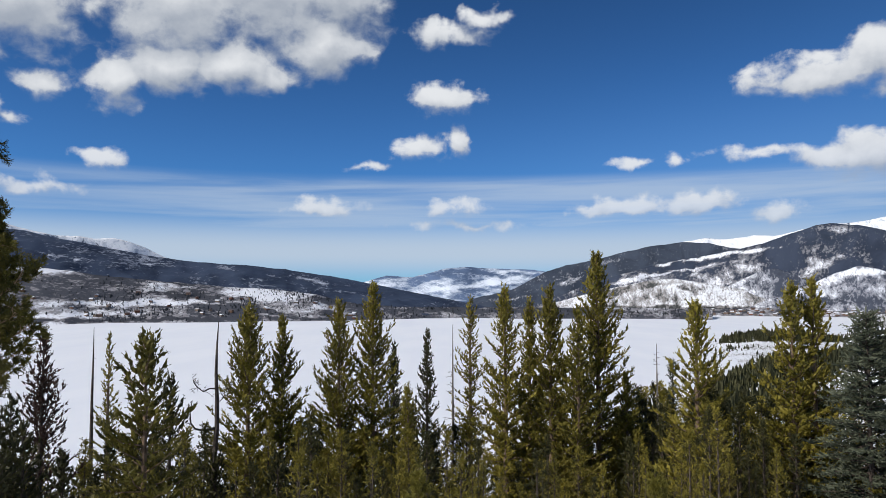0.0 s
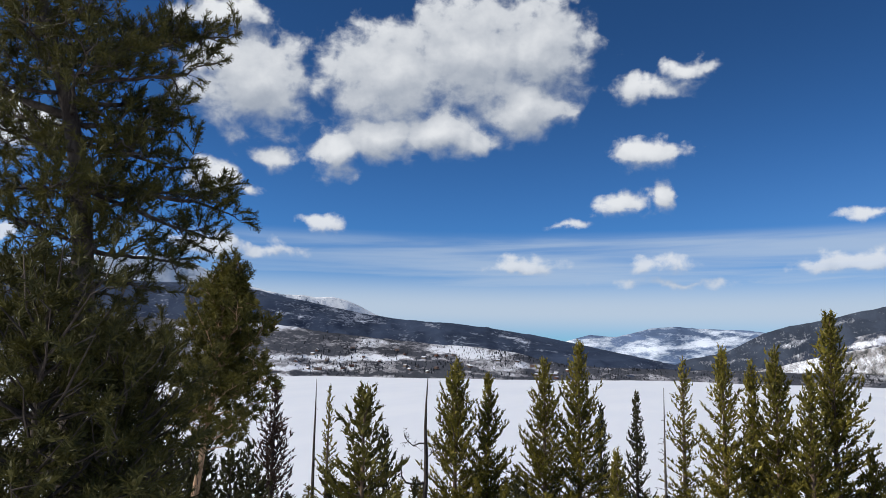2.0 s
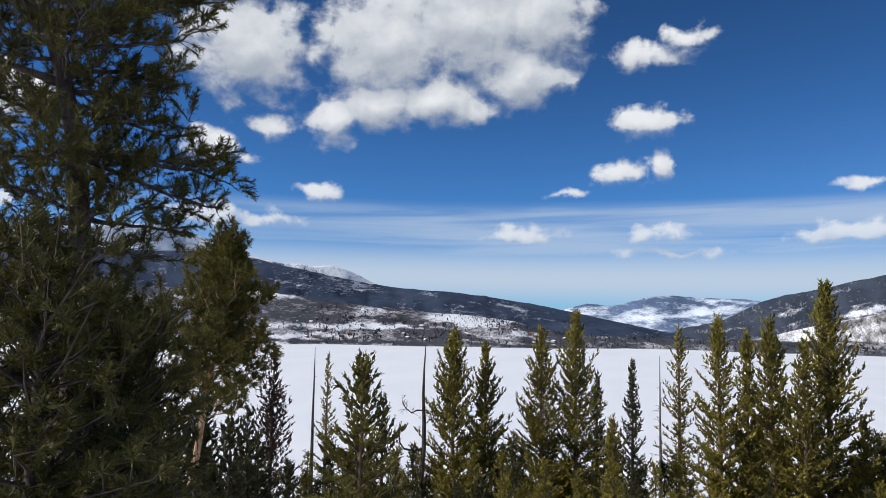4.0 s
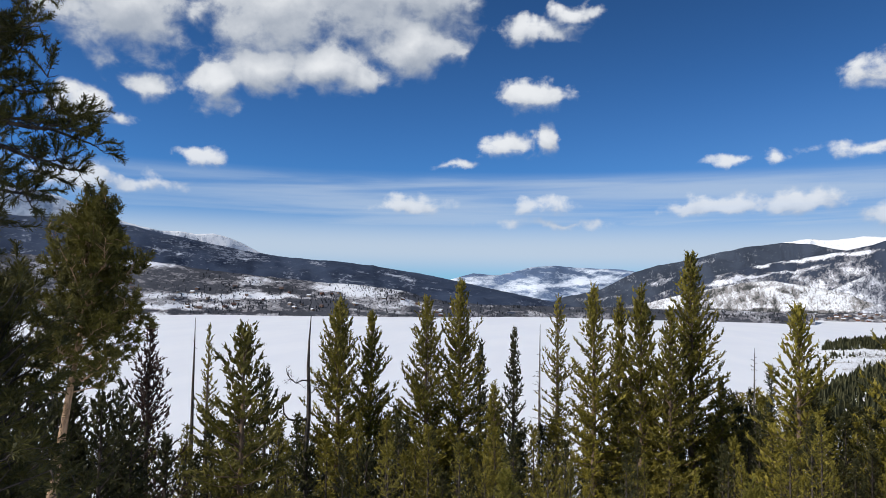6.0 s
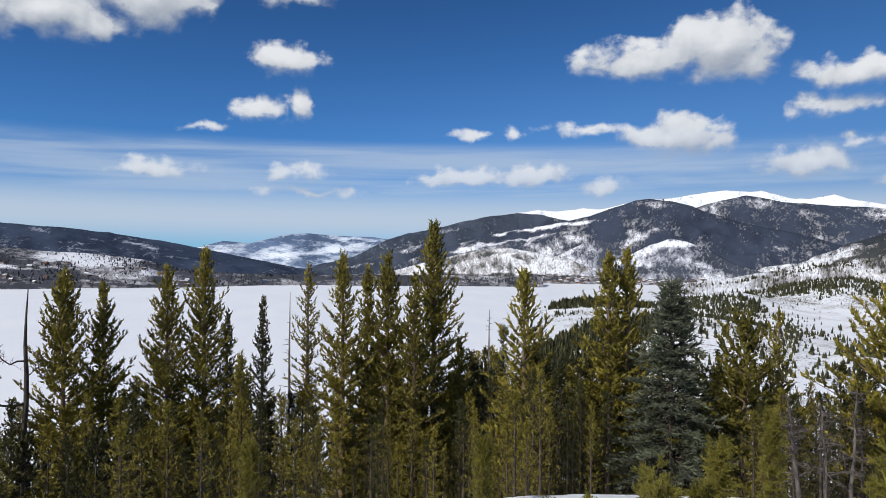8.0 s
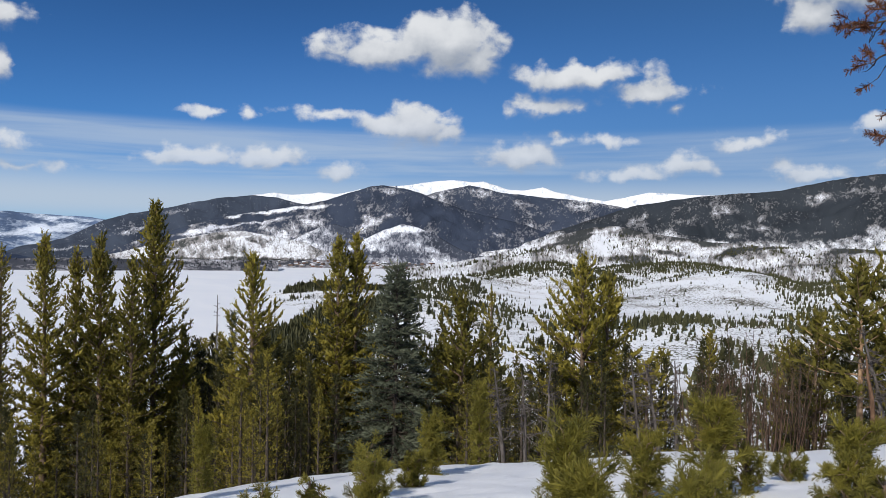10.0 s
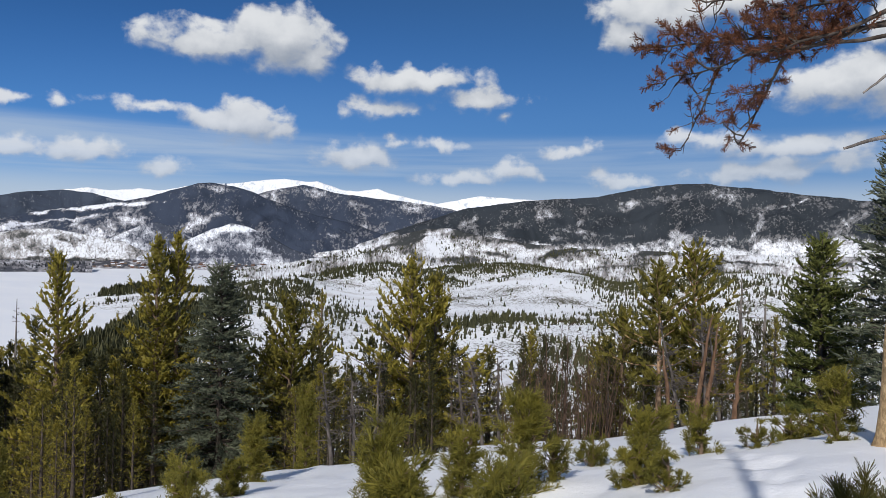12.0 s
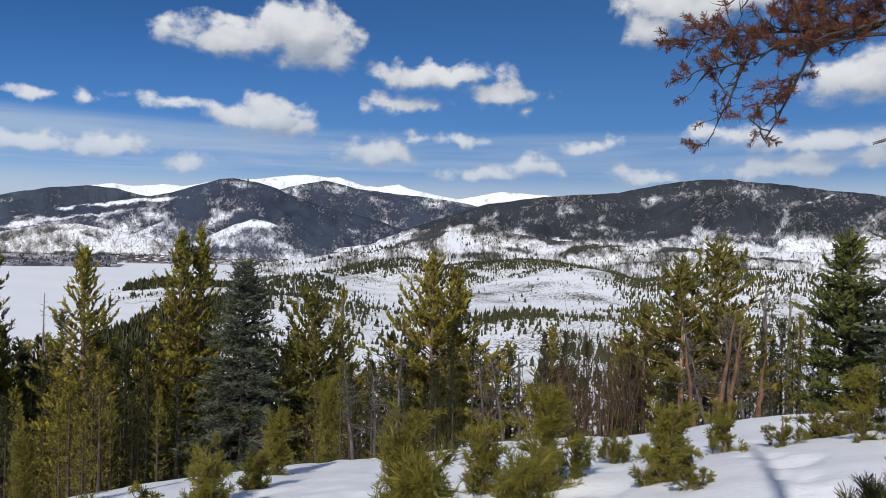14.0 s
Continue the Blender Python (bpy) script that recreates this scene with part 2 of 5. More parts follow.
def peeled_material():
    """Tan wood where the bark has come off, grey-brown scales above."""
    m, g, b = material("peeled_trunk", 0.85, 0.15)
    p = where(g)
    sep = g.add("ShaderNodeSeparateXYZ")
    g.put(sep.inputs[0], p)
    q = g.vec("MULTIPLY", p, (1.0, 1.0, 0.45))
    flake = g.noise(q, 38.0, 5.0, 0.7, 0.6)
    patch = g.noise(q, 3.5, 4.0, 0.6)
    wood = g.mix(g.step(flake, 0.3, 0.7), (0.36, 0.23, 0.115), (0.7, 0.5, 0.28))
    wood = g.mix(g.step(g.noise(q, 9.0, 3.0, 0.6), 0.62, 0.7, 0.0, 0.45), wood, (0.14, 0.085, 0.05))
    scale = g.mix(g.step(flake, 0.35, 0.65), (0.05, 0.034, 0.023), (0.3, 0.2, 0.12))
    high = g.step(g.math("ADD", sep.outputs[2], g.math("MULTIPLY", g.math("SUBTRACT", patch, 0.5), 2.2)), 2.5, 3.3)
    c = g.mix(g.math("MAXIMUM", high, g.step(patch, 0.64, 0.7, 0.0, 0.4)), wood, scale)
    g.put(b.inputs["Base Color"], c)
    bump(g, b, g.math("ADD", flake, g.math("MULTIPLY", patch, 0.5)), 1.0, 0.05)
    return m


def bark_material(name, a, b_, scale=9.0):
    m, g, b = material(name, 0.9, 0.15)
    p = where(g)
    q = g.vec("MULTIPLY", p, (1.0, 1.0, 0.35))
    n = g.noise(q, scale, 6.0, 0.65, 0.4)
    w = g.noise(p, 2.2, 3.0)
    c = g.mix(g.step(n, 0.35, 0.65), a, b_)
    c = g.mix(g.step(w, 0.5, 0.75, 0.0, 0.5), c, tuple(x * 0.6 for x in a))
    g.put(b.inputs["Base Color"], c)
    bump(g, b, n, 0.7, 0.03)
    return m


SNOW = snow_material()
LAKE = lake_material()
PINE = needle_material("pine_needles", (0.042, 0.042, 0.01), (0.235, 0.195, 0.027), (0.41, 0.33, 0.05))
# the same pine needles darkened, painting shade into some of the crowns
PINE_SHADE = needle_material("shaded_pine_needles", (0.03, 0.032, 0.009), (0.155, 0.133, 0.021), (0.3, 0.245, 0.038))
# darkest pine copy: the near pines' shade is mixed into this colour
PINE_DARK = needle_material("dark_pine_needles", (0.02, 0.023, 0.008), (0.08, 0.074, 0.016), (0.21, 0.175, 0.031))
# for trees standing in shade: the shade is put into the needle colour
NEEDLES_SHADE = needle_material("shade_dark_needles", (0.022, 0.026, 0.010), (0.054, 0.052, 0.016), (0.1, 0.09, 0.026))
FIR = needle_material("light_fir_needles", (0.05, 0.068, 0.018), (0.115, 0.125, 0.03), (0.19, 0.19, 0.05))
SPRUCE = needle_material("spruce_needles", (0.022, 0.029, 0.017), (0.115, 0.13, 0.083), (0.31, 0.33, 0.22))
SAPLING = needle_material("young_pine_needles", (0.058, 0.059, 0.011), (0.19, 0.168, 0.026), (0.35, 0.295, 0.052))
RUST = needle_material("dead_needles", (0.08, 0.03, 0.016), (0.17, 0.066, 0.032), (0.28, 0.13, 0.068))
BROWN = needle_material("dry_needles", (0.035, 0.018, 0.012), (0.06, 0.03, 0.02), (0.09, 0.05, 0.035))
BARK = bark_material("pine_bark", (0.12, 0.085, 0.06), (0.24, 0.17, 0.12))
BARK_DARK = bark_material("dark_bark", (0.045, 0.035, 0.03), (0.11, 0.09, 0.075))
BARK_GREY = bark_material("grey_dead_wood", (0.12, 0.105, 0.095), (0.26, 0.23, 0.21))
BARK_ASH = bark_material("ashen_twigs", (0.07, 0.06, 0.053), (0.16, 0.14, 0.128))
BARK_RED = bark_material("reddish_bark", (0.1, 0.058, 0.036), (0.2, 0.12, 0.075))
BARK_TAN = bark_material("tan_bark", (0.24, 0.15, 0.088), (0.45, 0.3, 0.185), 14.0)
PEELED = peeled_material()
TWIG = bark_material("bare_twigs", (0.07, 0.046, 0.032), (0.16, 0.105, 0.075))

# navy woods and bluish snow: distance haze painted into the ridge
M_LEFT = slope_material("hazed_forest_slope", (0.026, 0.038, 0.066), (0.15, 0.17, 0.22), (0.66, 0.71, 0.8), fine=0.1, flat=1.8)
M_TOWN = slope_material("wooded_foothill", (0.045, 0.048, 0.058), (0.2, 0.19, 0.2), (0.78, 0.8, 0.85), fine=0.11, flat=2.2, crisp=0.8)
M_PEAK = slope_material("snow_peak", (0.07, 0.09, 0.13), (0.42, 0.47, 0.55), (0.86, 0.88, 0.91), fine=0.05)
# pale blue woods, brush and snow paint the haze over the range
M_FAR = slope_material("hazed_far_range", (0.085, 0.125, 0.21), (0.3, 0.37, 0.48), (0.72, 0.78, 0.87), fine=0.13, flat=1.8, crisp=0.5)
# these two forests are tinted blue in place of haze
M_RIGHT = slope_material("hazed_high_forest", (0.036, 0.046, 0.066), (0.14, 0.145, 0.165), (0.78, 0.81, 0.87))
M_SPUR = slope_material("hazed_spur_forest", (0.028, 0.037, 0.058), (0.13, 0.128, 0.14), (0.78, 0.8, 0.86), crisp=0.8, patchy=1.7)
M_ROUND = slope_material("round_forest", (0.024, 0.029, 0.035), (0.105, 0.1, 0.1), (0.8, 0.82, 0.86), patchy=2.0)
M_FOOT = slope_material("snow_foothill", (0.04, 0.043, 0.042), (0.22, 0.2, 0.19), (0.82, 0.84, 0.88), fine=0.13, crisp=0.6)
# the knoll's blue tint is painted haze as well
M_KNOLL = slope_material("hazed_brushy_knoll", (0.04, 0.047, 0.065), (0.2, 0.205, 0.235), (0.78, 0.81, 0.87), crisp=0.7)
M_PLAIN = plain_material("snow_plain", (0.06, 0.056, 0.036), (0.4, 0.36, 0.33), amount=0.61, grain=0.014, speck=0.12)


# ---- mesh helpers ----
def mesh_from(name, verts, faces, mat, smooth=False):
    """verts: n x 3, faces: m x k, all of one size."""
    verts, faces = np.asarray(verts, dtype=np.float32), np.asarray(faces, dtype=np.int32)
    me = bpy.data.meshes.new(name)
    k = faces.shape[1]
    me.vertices.add(len(verts))
    me.vertices.foreach_set("co", verts.ravel())
    me.loops.add(faces.size)
    me.loops.foreach_set("vertex_index", faces.ravel())
    me.polygons.add(len(faces))
    me.polygons.foreach_set("loop_start", np.arange(0, faces.size, k, dtype=np.int32))
    if smooth:
        me.polygons.foreach_set("use_smooth", np.ones(len(faces), dtype=bool))
    me.update(calc_edges=True)
    me.validate()
    me.materials.append(mat)
    return me


def part(name, me, parent, label=""):
    ob = new(name, me)
    ob.parent = parent
    return tagged(ob, label)


def tubes(paths, sides):
    """Tapered tubes joined; each path: points (n x 3) and radii (n)."""
    V, Fs, base = [], [], 0
    ring = np.arange(sides) / sides * 2 * math.pi
    cs = np.stack([np.cos(ring), np.sin(ring)], 1)
    for pts, rad in paths:
        pts, rad = np.asarray(pts, float), np.asarray(rad, float)
        d = np.gradient(pts, axis=0)
        d /= np.maximum(np.linalg.norm(d, axis=1, keepdims=True), 1e-9)
        ref = np.where(np.abs(d[:, 2:3]) > 0.9, [[1.0, 0, 0]], [[0, 0, 1.0]])
        u = np.cross(d, ref)
        u /= np.maximum(np.linalg.norm(u, axis=1, keepdims=True), 1e-9)
        v = np.cross(d, u)
        n = len(pts)
        P = pts[:, None] + rad[:, None, None] * (cs[None, :, 0:1] * u[:, None] + cs[None, :, 1:2] * v[:, None])
        V.append(P.reshape(-1, 3))
        i, j = np.meshgrid(np.arange(n - 1), np.arange(sides), indexing="ij")
        a, b = base + i * sides + j, base + i * sides + (j + 1) % sides
        Fs.append(np.stack([a, b, b + sides, a + sides], -1).reshape(-1, 4))
        base += n * sides
    return np.concatenate(V), np.concatenate(Fs)


def brush(rng, count, length, blade, width, spread, core=0.0):
    """One tuft: a packed spindle of needles and loose blades round an axis along x, as triangles."""
    s = rng.uniform(0.0, 1.0, count)
    s[: max(1, count // 4)] = 1.0
    turn = rng.uniform(0, 2 * math.pi, count)
    open_ = np.radians(spread) * (1 - 0.45 * s) * rng.uniform(0.7, 1.2, count)
    root = np.stack([s * length, 0 * s, 0 * s], 1)
    out = np.stack([np.cos(open_), np.sin(open_) * np.cos(turn), np.sin(open_) * np.sin(turn)], 1)
    side = np.cross(out, rng.normal(size=(count, 3)))
    side /= np.linalg.norm(side, axis=1, keepdims=True)
    tip = root + out * blade * rng.uniform(0.75, 1.15, (count, 1))
    tris = np.stack([root - side * width / 2, root + side * width / 2, tip], 1)
    tris[::2] = np.stack([tip + side * width / 2, tip - side * width / 2, root], 1)[::2]
    if core:
        ring = [np.array([length * rng.uniform(0.3, 0.6), core * rng.uniform(0.7, 1.3) * math.cos(a), core * rng.uniform(0.7, 1.3) * math.sin(a)]) for a in ((0.3, 1.9, 3.4, 5.0) if count > 8 else (0.3, 2.4, 4.5))]
        tail, head = np.array([-0.1 * length, 0, 0]), np.array([length * 1.05, 0, 0])
        m = len(ring)
        solid = [[ring[k], ring[(k + 1) % m], head] for k in range(m)] + [[ring[(k + 1) % m], ring[k], tail] for k in range(m)]
        tris = np.concatenate([tris, np.array(solid)])
    return tris


def tufts(rng, at, way, size, kinds):
    """All tufts of a crown in one go: places, axes and sizes."""
    at, way, size = np.asarray(at), np.asarray(way, float), np.asarray(size)
    way = way / np.maximum(np.linalg.norm(way, axis=1, keepdims=True), 1e-9)
    ref = rng.normal(size=way.shape)
    u = np.cross(way, ref)
    u /= np.maximum(np.linalg.norm(u, axis=1, keepdims=True), 1e-9)
    v = np.cross(way, u)
    out = []
    pick = rng.integers(0, len(kinds), len(at))
    for k, kind in enumerate(kinds):
        m = pick == k
        if not m.any():
            continue
        T = kind[None] * size[m][:, None, None, None]
        P = at[m][:, None, None] + T[..., 0:1] * way[m][:, None, None] + T[..., 1:2] * u[m][:, None, None] + T[..., 2:3] * v[m][:, None, None]
        out.append(P.reshape(-1, 3))
    V = np.concatenate(out)
    return V, np.arange(len(V)).reshape(-1, 3)


# ---- ground ----
LAKE_Z = -88.0


def curve_of(pairs):
    xs, ys = zip(*pairs)
    return lambda a: np.interp(a, xs, ys)


rim = curve_of([(-180, -17.5), (-10, -20.0), (2, -19.0), (11, -18.2), (17, -17.5), (24, -17.0), (36, -16.3), (45, -15.2), (60, -13.1), (70, -11.0), (77, -9.5), (82, -8.8), (100, -8.0), (130, -8.0), (180, -17.5)])


def fbm(x, y, scale, seed=0.0, octaves=4):
    """Smooth value noise, summed."""
    out, amp, total = 0.0, 1.0, 0.0
    for o in range(octaves):
        f = scale * 2**o
        X, Y = x * f + seed * 17.3 + o * 5.1, y * f - seed * 9.7 + o * 3.3
        xi, yi = np.floor(X), np.floor(Y)
        u, v = X - xi, Y - yi
        u, v = u * u * (3 - 2 * u), v * v * (3 - 2 * v)

        def h(i, j):
            return np.modf(np.sin(i * 127.1 + j * 311.7 + 13.7) * 43758.5453)[0] % 1.0

        n = h(xi, yi) * (1 - u) * (1 - v) + h(xi + 1, yi) * u * (1 - v) + h(xi, yi + 1) * (1 - u) * v + h(xi + 1, yi + 1) * u * v
        out, amp, total = out + amp * (n - 0.5), amp * 0.5, total + amp
    return out / total * 2


HILLS = [  # bearing, distance, rise above the lake, half widths: degrees, metres
    (41.0, 1750.0, 58.0, 6.5, 230.0), (34.0, 1500.0, 34.0, 4.0, 200.0), (54.0, 1600.0, 52.0, 6.0, 260.0), (50.0, 1900.0, 62.0, 9.0, 200.0),
    (24.0, 1500.0, 14.0, 4.2, 130.0), (23.5, 800.0, 22.0, 3.4, 140.0), (31.0, 900.0, 26.0, 6.0, 160.0), (68.0, 1700.0, 56.0, 9.0, 320.0),
    (85.0, 1500.0, 60.0, 10.0, 400.0), (52.0, 800.0, 14.0, 8.0, 150.0),
]


SHORE_R = [0, 420, 560, 700, 800, 900, 1100, 1200, 1300, 1450, 1600, 1750, 2000, 2300, 3000, 3600]
SHORE_AZ = [12.0, 13.0, 17.0, 18.4, 20.3, 21.8, 21.6, 20.0, 19.3, 19.0, 22.5, 27.0, 29.0, 33.0, 34.0, 36.0]


TRACKS = [(68.2, 9.1), (69.0, 8.7), (69.2, 8.2), (70.4, 8.0), (70.3, 7.5), (71.6, 7.3), (71.4, 6.8), (73.0, 6.6), (72.6, 6.1), (74.4, 6.0), (79.8, 8.6), (80.6, 8.0), (80.2, 7.4), (81.6, 7.0), (78.0, 6.2), (76.4, 5.7), (66.8, 9.4), (82.0, 8.8)]


def ground_z(x, y):
    """Height of the land."""
    r = np.hypot(x, y)
    az = np.degrees(np.arctan2(x, y))
    top = 16.0
    b = EYE / top**2
    a = np.tan(np.radians(-rim(az))) - 2 * EYE / top
    cap = 0.46
    rc = np.clip((cap - a) / (2 * b), 5.0, 200.0)
    q = np.minimum(r, rc)
    drop = a * q + b * q * q + cap * np.maximum(r - rc, 0)
    near = -drop - 0.05 * np.clip(fbm(x, y, 1.6, 8, 2) - 0.25, 0, 1) * 2.2 + 0.14 * fbm(x, y, 0.35, 1, 4) * np.clip(r / 3, 0, 1) + 0.5 * fbm(x, y, 0.06, 2, 3) * np.clip((r - 14) / 20, 0, 1)
    # the plain by the lake: land to the right of a winding shore
    inland = np.radians(az - np.interp(r, SHORE_R, SHORE_AZ) + 1.2 * fbm(x, y, 0.004, 9, 4)) * r
    inland = np.where((az < -150) | (az > 120), 200.0, inland)
    plain = LAKE_Z + np.clip(inland * 0.035, -12, 4.5)
    land = np.zeros_like(r)
    for ha, hd, rise, wa, wd in HILLS:
        land = np.maximum(land, rise * np.exp(-(((az - ha) / wa) ** 2) - ((r - hd) / wd) ** 2))
    plain = plain + land * np.clip(inland / 60, 0, 1) + np.clip((r - 200) / 300, 0, 1) * 5.0 * fbm(x, y, 0.006, 3, 5) * np.clip(inland / 100, 0, 1)
    for ta, td in TRACKS:
        away = np.hypot(x - td * math.sin(radians(ta)), y - td * math.cos(radians(ta))) / 0.13
        near = near - 0.055 * np.exp(-(away**4))
    k = 6.0
    h = np.clip(0.5 + 0.5 * (near - plain) / k, 0, 1)
    return plain * (1 - h) + near * h + k * h * (1 - h)


def build_ground():
    az = np.radians(np.concatenate([np.arange(-46, 90, 0.42), np.arange(90, 314, 4.0)]))
    r = np.concatenate([[0.0], np.geomspace(0.8, 4.0, 16)[:-1], np.arange(4.0, 11.0, 0.13), np.geomspace(11.0, 4900.0, 104)])
    A, Rr = np.meshgrid(az, r)
    x, y = Rr * np.sin(A), Rr * np.cos(A)
    V = np.stack([x, y, ground_z(x, y)], -1).reshape(-1, 3)
    n, m = len(az), len(r)
    i, j = np.meshgrid(np.arange(m - 1), np.arange(n), indexing="ij")
    a, b = i * n + j, i * n + (j + 1) % n
    F = np.stack([a, a + n, b + n, b], -1).reshape(-1, 4)
    me = mesh_from("ground", V, F, SNOW, True)
    me.materials.append(M_PLAIN)
    far = (np.repeat(r[:-1], n) > 120).astype(np.int32)
    me.polygons.foreach_set("material_index", far)
    tagged(new("ground", me), "snow-covered hillside falling away to wooded flats", "ground", kind="structure")


def build_lake():
    bm = bmesh.new()
    bmesh.ops.create_circle(bm, cap_ends=True, segments=96, radius=4700)
    me = bpy.data.meshes.new("lake")
    bm.to_mesh(me)
    bm.free()
    me.materials.append(LAKE)
    ob = new("water", me)
    ob.location = (0, 0, LAKE_Z)
    tagged(ob, "frozen lake under an even sheet of snow", "lake", kind="structure")


SLOPES = {}
COVER = {}


def wooded(name, az, el, wide, tall, tilt, gain):
    """A stand of trees (gain above 0), at two places put in for shade, or a clearing (below 0) on a slope: bearing,
    height, half sizes and tilt in degrees.
    """
    COVER.setdefault(name, []).append((az, el, wide, tall, math.cos(radians(tilt)), math.sin(radians(tilt)), gain))


def range_of(name, label, mat, crest, near, far, foot, relief, seed, rows=48, step=0.15, power=1.0, base=0.5, spread=0.35, clear_below=None):
    """A mountain or hill: a crest by bearing and height in degrees, its foot and crest distances, and its cover of trees."""
    prof = curve_of(crest)
    az = np.arange(crest[0][0], crest[-1][0] + step, step)
    t = np.concatenate([np.linspace(0, 1, rows), [1.03, 1.1, 1.25]])
    A, Tt = np.meshgrid(az, t)
    ar = np.radians(A)
    wave = fbm(A * 0.35, Tt * 1.5, 1.0, seed + 3, 3)
    r = near + (far - near) * Tt + wave * (far - near) * 0.08
    top = r * 0 + far * np.tan(np.radians(prof(A) + 0.07 * fbm(A, A * 0, 1.1, seed, 5)))
    low = foot(A) if callable(foot) else foot
    up = np.clip(Tt, 0, 1) ** power
    x, y = r * np.sin(ar), r * np.cos(ar)
    rough = fbm(x, y, 0.0028, seed, 5)
    ridge = 1 - np.abs(fbm(x, y, 0.0016, seed + 7, 4)) * 2
    side = np.clip(Tt, 0, 1) * np.clip(1.0 - Tt, 0, 1) * 4
    z = low + (top + EYE - low) * up + relief * side * (0.9 * rough + 1.1 * (ridge - 0.6)) + relief * 0.12 * np.clip(Tt * 6, 0, 1) * np.clip((1 - Tt) * 8, 0, 1) * fbm(x, y, 0.014, seed + 5, 3)
    z = np.minimum(z, EYE + r * np.tan(np.radians(prof(A))) - 4.0 - (1 - Tt) * 30)
    z = np.where(Tt > 0.999, top + EYE - (Tt - 1) * 400, z)
    SLOPES[name] = np.stack([x, y, z], -1)
    V = SLOPES[name].reshape(-1, 3)
    n, m = len(az), len(t)
    i, j = np.meshgrid(np.arange(m - 1), np.arange(n - 1), indexing="ij")
    a = i * n + j
    F = np.stack([a, a + n, a + n + 1, a + 1], -1).reshape(-1, 4)
    me = mesh_from(name, V, F, mat, True)
    # share of the ground under trees
    el = np.degrees(np.arctan2(z - EYE, r))
    u = A + 0.8 * fbm(A, el * 2.5, 0.9, seed + 11, 5)
    v = el + 0.28 * fbm(A, el * 2.5, 1.1, seed + 12, 5)
    cover = base + spread * fbm(A, el * 2.2, 0.45, seed + 13, 4)
    if clear_below is not None:
        cover = cover - 0.75 * np.clip((clear_below + 1.5 * fbm(A, el, 0.22, seed + 20, 4) - v) / 0.7, 0, 1)
    for pa, pe, wide, tall, c, s, gain in COVER.get(name, ()):
        along, across = (u - pa) * c + (v - pe) * s, (v - pe) * c - (u - pa) * s
        cover = cover + gain * np.exp(-(((along / wide) ** 2 + (across / tall) ** 2) ** 2.4))
    me.attributes.new("cover", "FLOAT", "POINT").data.foreach_set("value", cover.ravel().astype(np.float32))
    return tagged(new(name, me), label, "mountain", kind="structure")


build_ground()
build_lake()
LOW = LAKE_Z - 6
wooded("mountain_1", -34.3, 5.0, 1.5, 0.3, -15, 0.45)
wooded("mountain_1", -27.0, 3.6, 4.0, 0.3, -8, 0.3)
range_of("mountain_1", "distant snow-capped peak above dark forest", M_PEAK,
         [(-75, 5.5), (-55, 6.2), (-45, 6.0), (-38.7, 6.5), (-36.5, 6.6), (-34.5, 6.2), (-32.9, 5.4), (-30.5, 4.7), (-28, 4.1), (-26.5, 4.12), (-25.5, 3.95), (-24.2, 4.08), (-23.3, 3.9), (-22.2, 3.5), (-21, 2.9), (-19, 2.0), (-17, 1.0)], 4250, 4500, LOW, 60, 1, base=0.0, spread=0.5)
wooded("mountain_2", -16.6, 1.95, 1.3, 0.13, -6, -0.6)
wooded("mountain_2", -10.6, 1.2, 3.4, 0.1, -9, -0.42)
wooded("mountain_2", -27.6, 2.7, 3.2, 0.08, -6, -0.4)
wooded("mountain_2", -20.4, 2.2, 2.4, 0.07, -5, -0.45)
wooded("mountain_2", -7.0, 0.2, 3.0, 0.12, -9, -0.5)
wooded("mountain_2", -14.2, 1.2, 1.4, 0.13, -4, -0.5)
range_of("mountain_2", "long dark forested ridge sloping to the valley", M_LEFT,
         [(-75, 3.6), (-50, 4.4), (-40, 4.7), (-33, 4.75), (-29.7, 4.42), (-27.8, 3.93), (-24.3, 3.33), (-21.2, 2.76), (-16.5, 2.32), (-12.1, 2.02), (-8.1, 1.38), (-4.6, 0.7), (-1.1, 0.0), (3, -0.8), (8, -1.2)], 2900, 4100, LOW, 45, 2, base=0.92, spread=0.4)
wooded("hill_1", -28.6, 1.75, 3.0, 0.2, -7, -0.75)
wooded("hill_1", -21.4, 0.85, 2.4, 0.15, -5, -0.5)
wooded("hill_1", -22.2, -0.55, 6.0, 0.22, 0, -0.85)
wooded("hill_1", -26.4, -1.35, 5.0, 0.2, 2, -0.5)
wooded("hill_1", -13.9, 0.0, 2.4, 0.42, -4, -0.7)
wooded("hill_1", -8.6, -0.95, 1.4, 0.3, -12, -0.8)
wooded("hill_1", -15.4, -1.05, 3.6, 0.22, -7, 0.65)
wooded("hill_1", -19.2, 0.0, 3.6, 0.14, -3, 0.4)
wooded("hill_1", -24.0, 1.3, 4.0, 0.18, -7, 0.35)
wooded("hill_1", -20.0, -1.75, 14.0, 0.12, 0, 0.5)
wooded("hill_1", 4.0, -1.2, 10.0, 0.16, 0, 0.4)
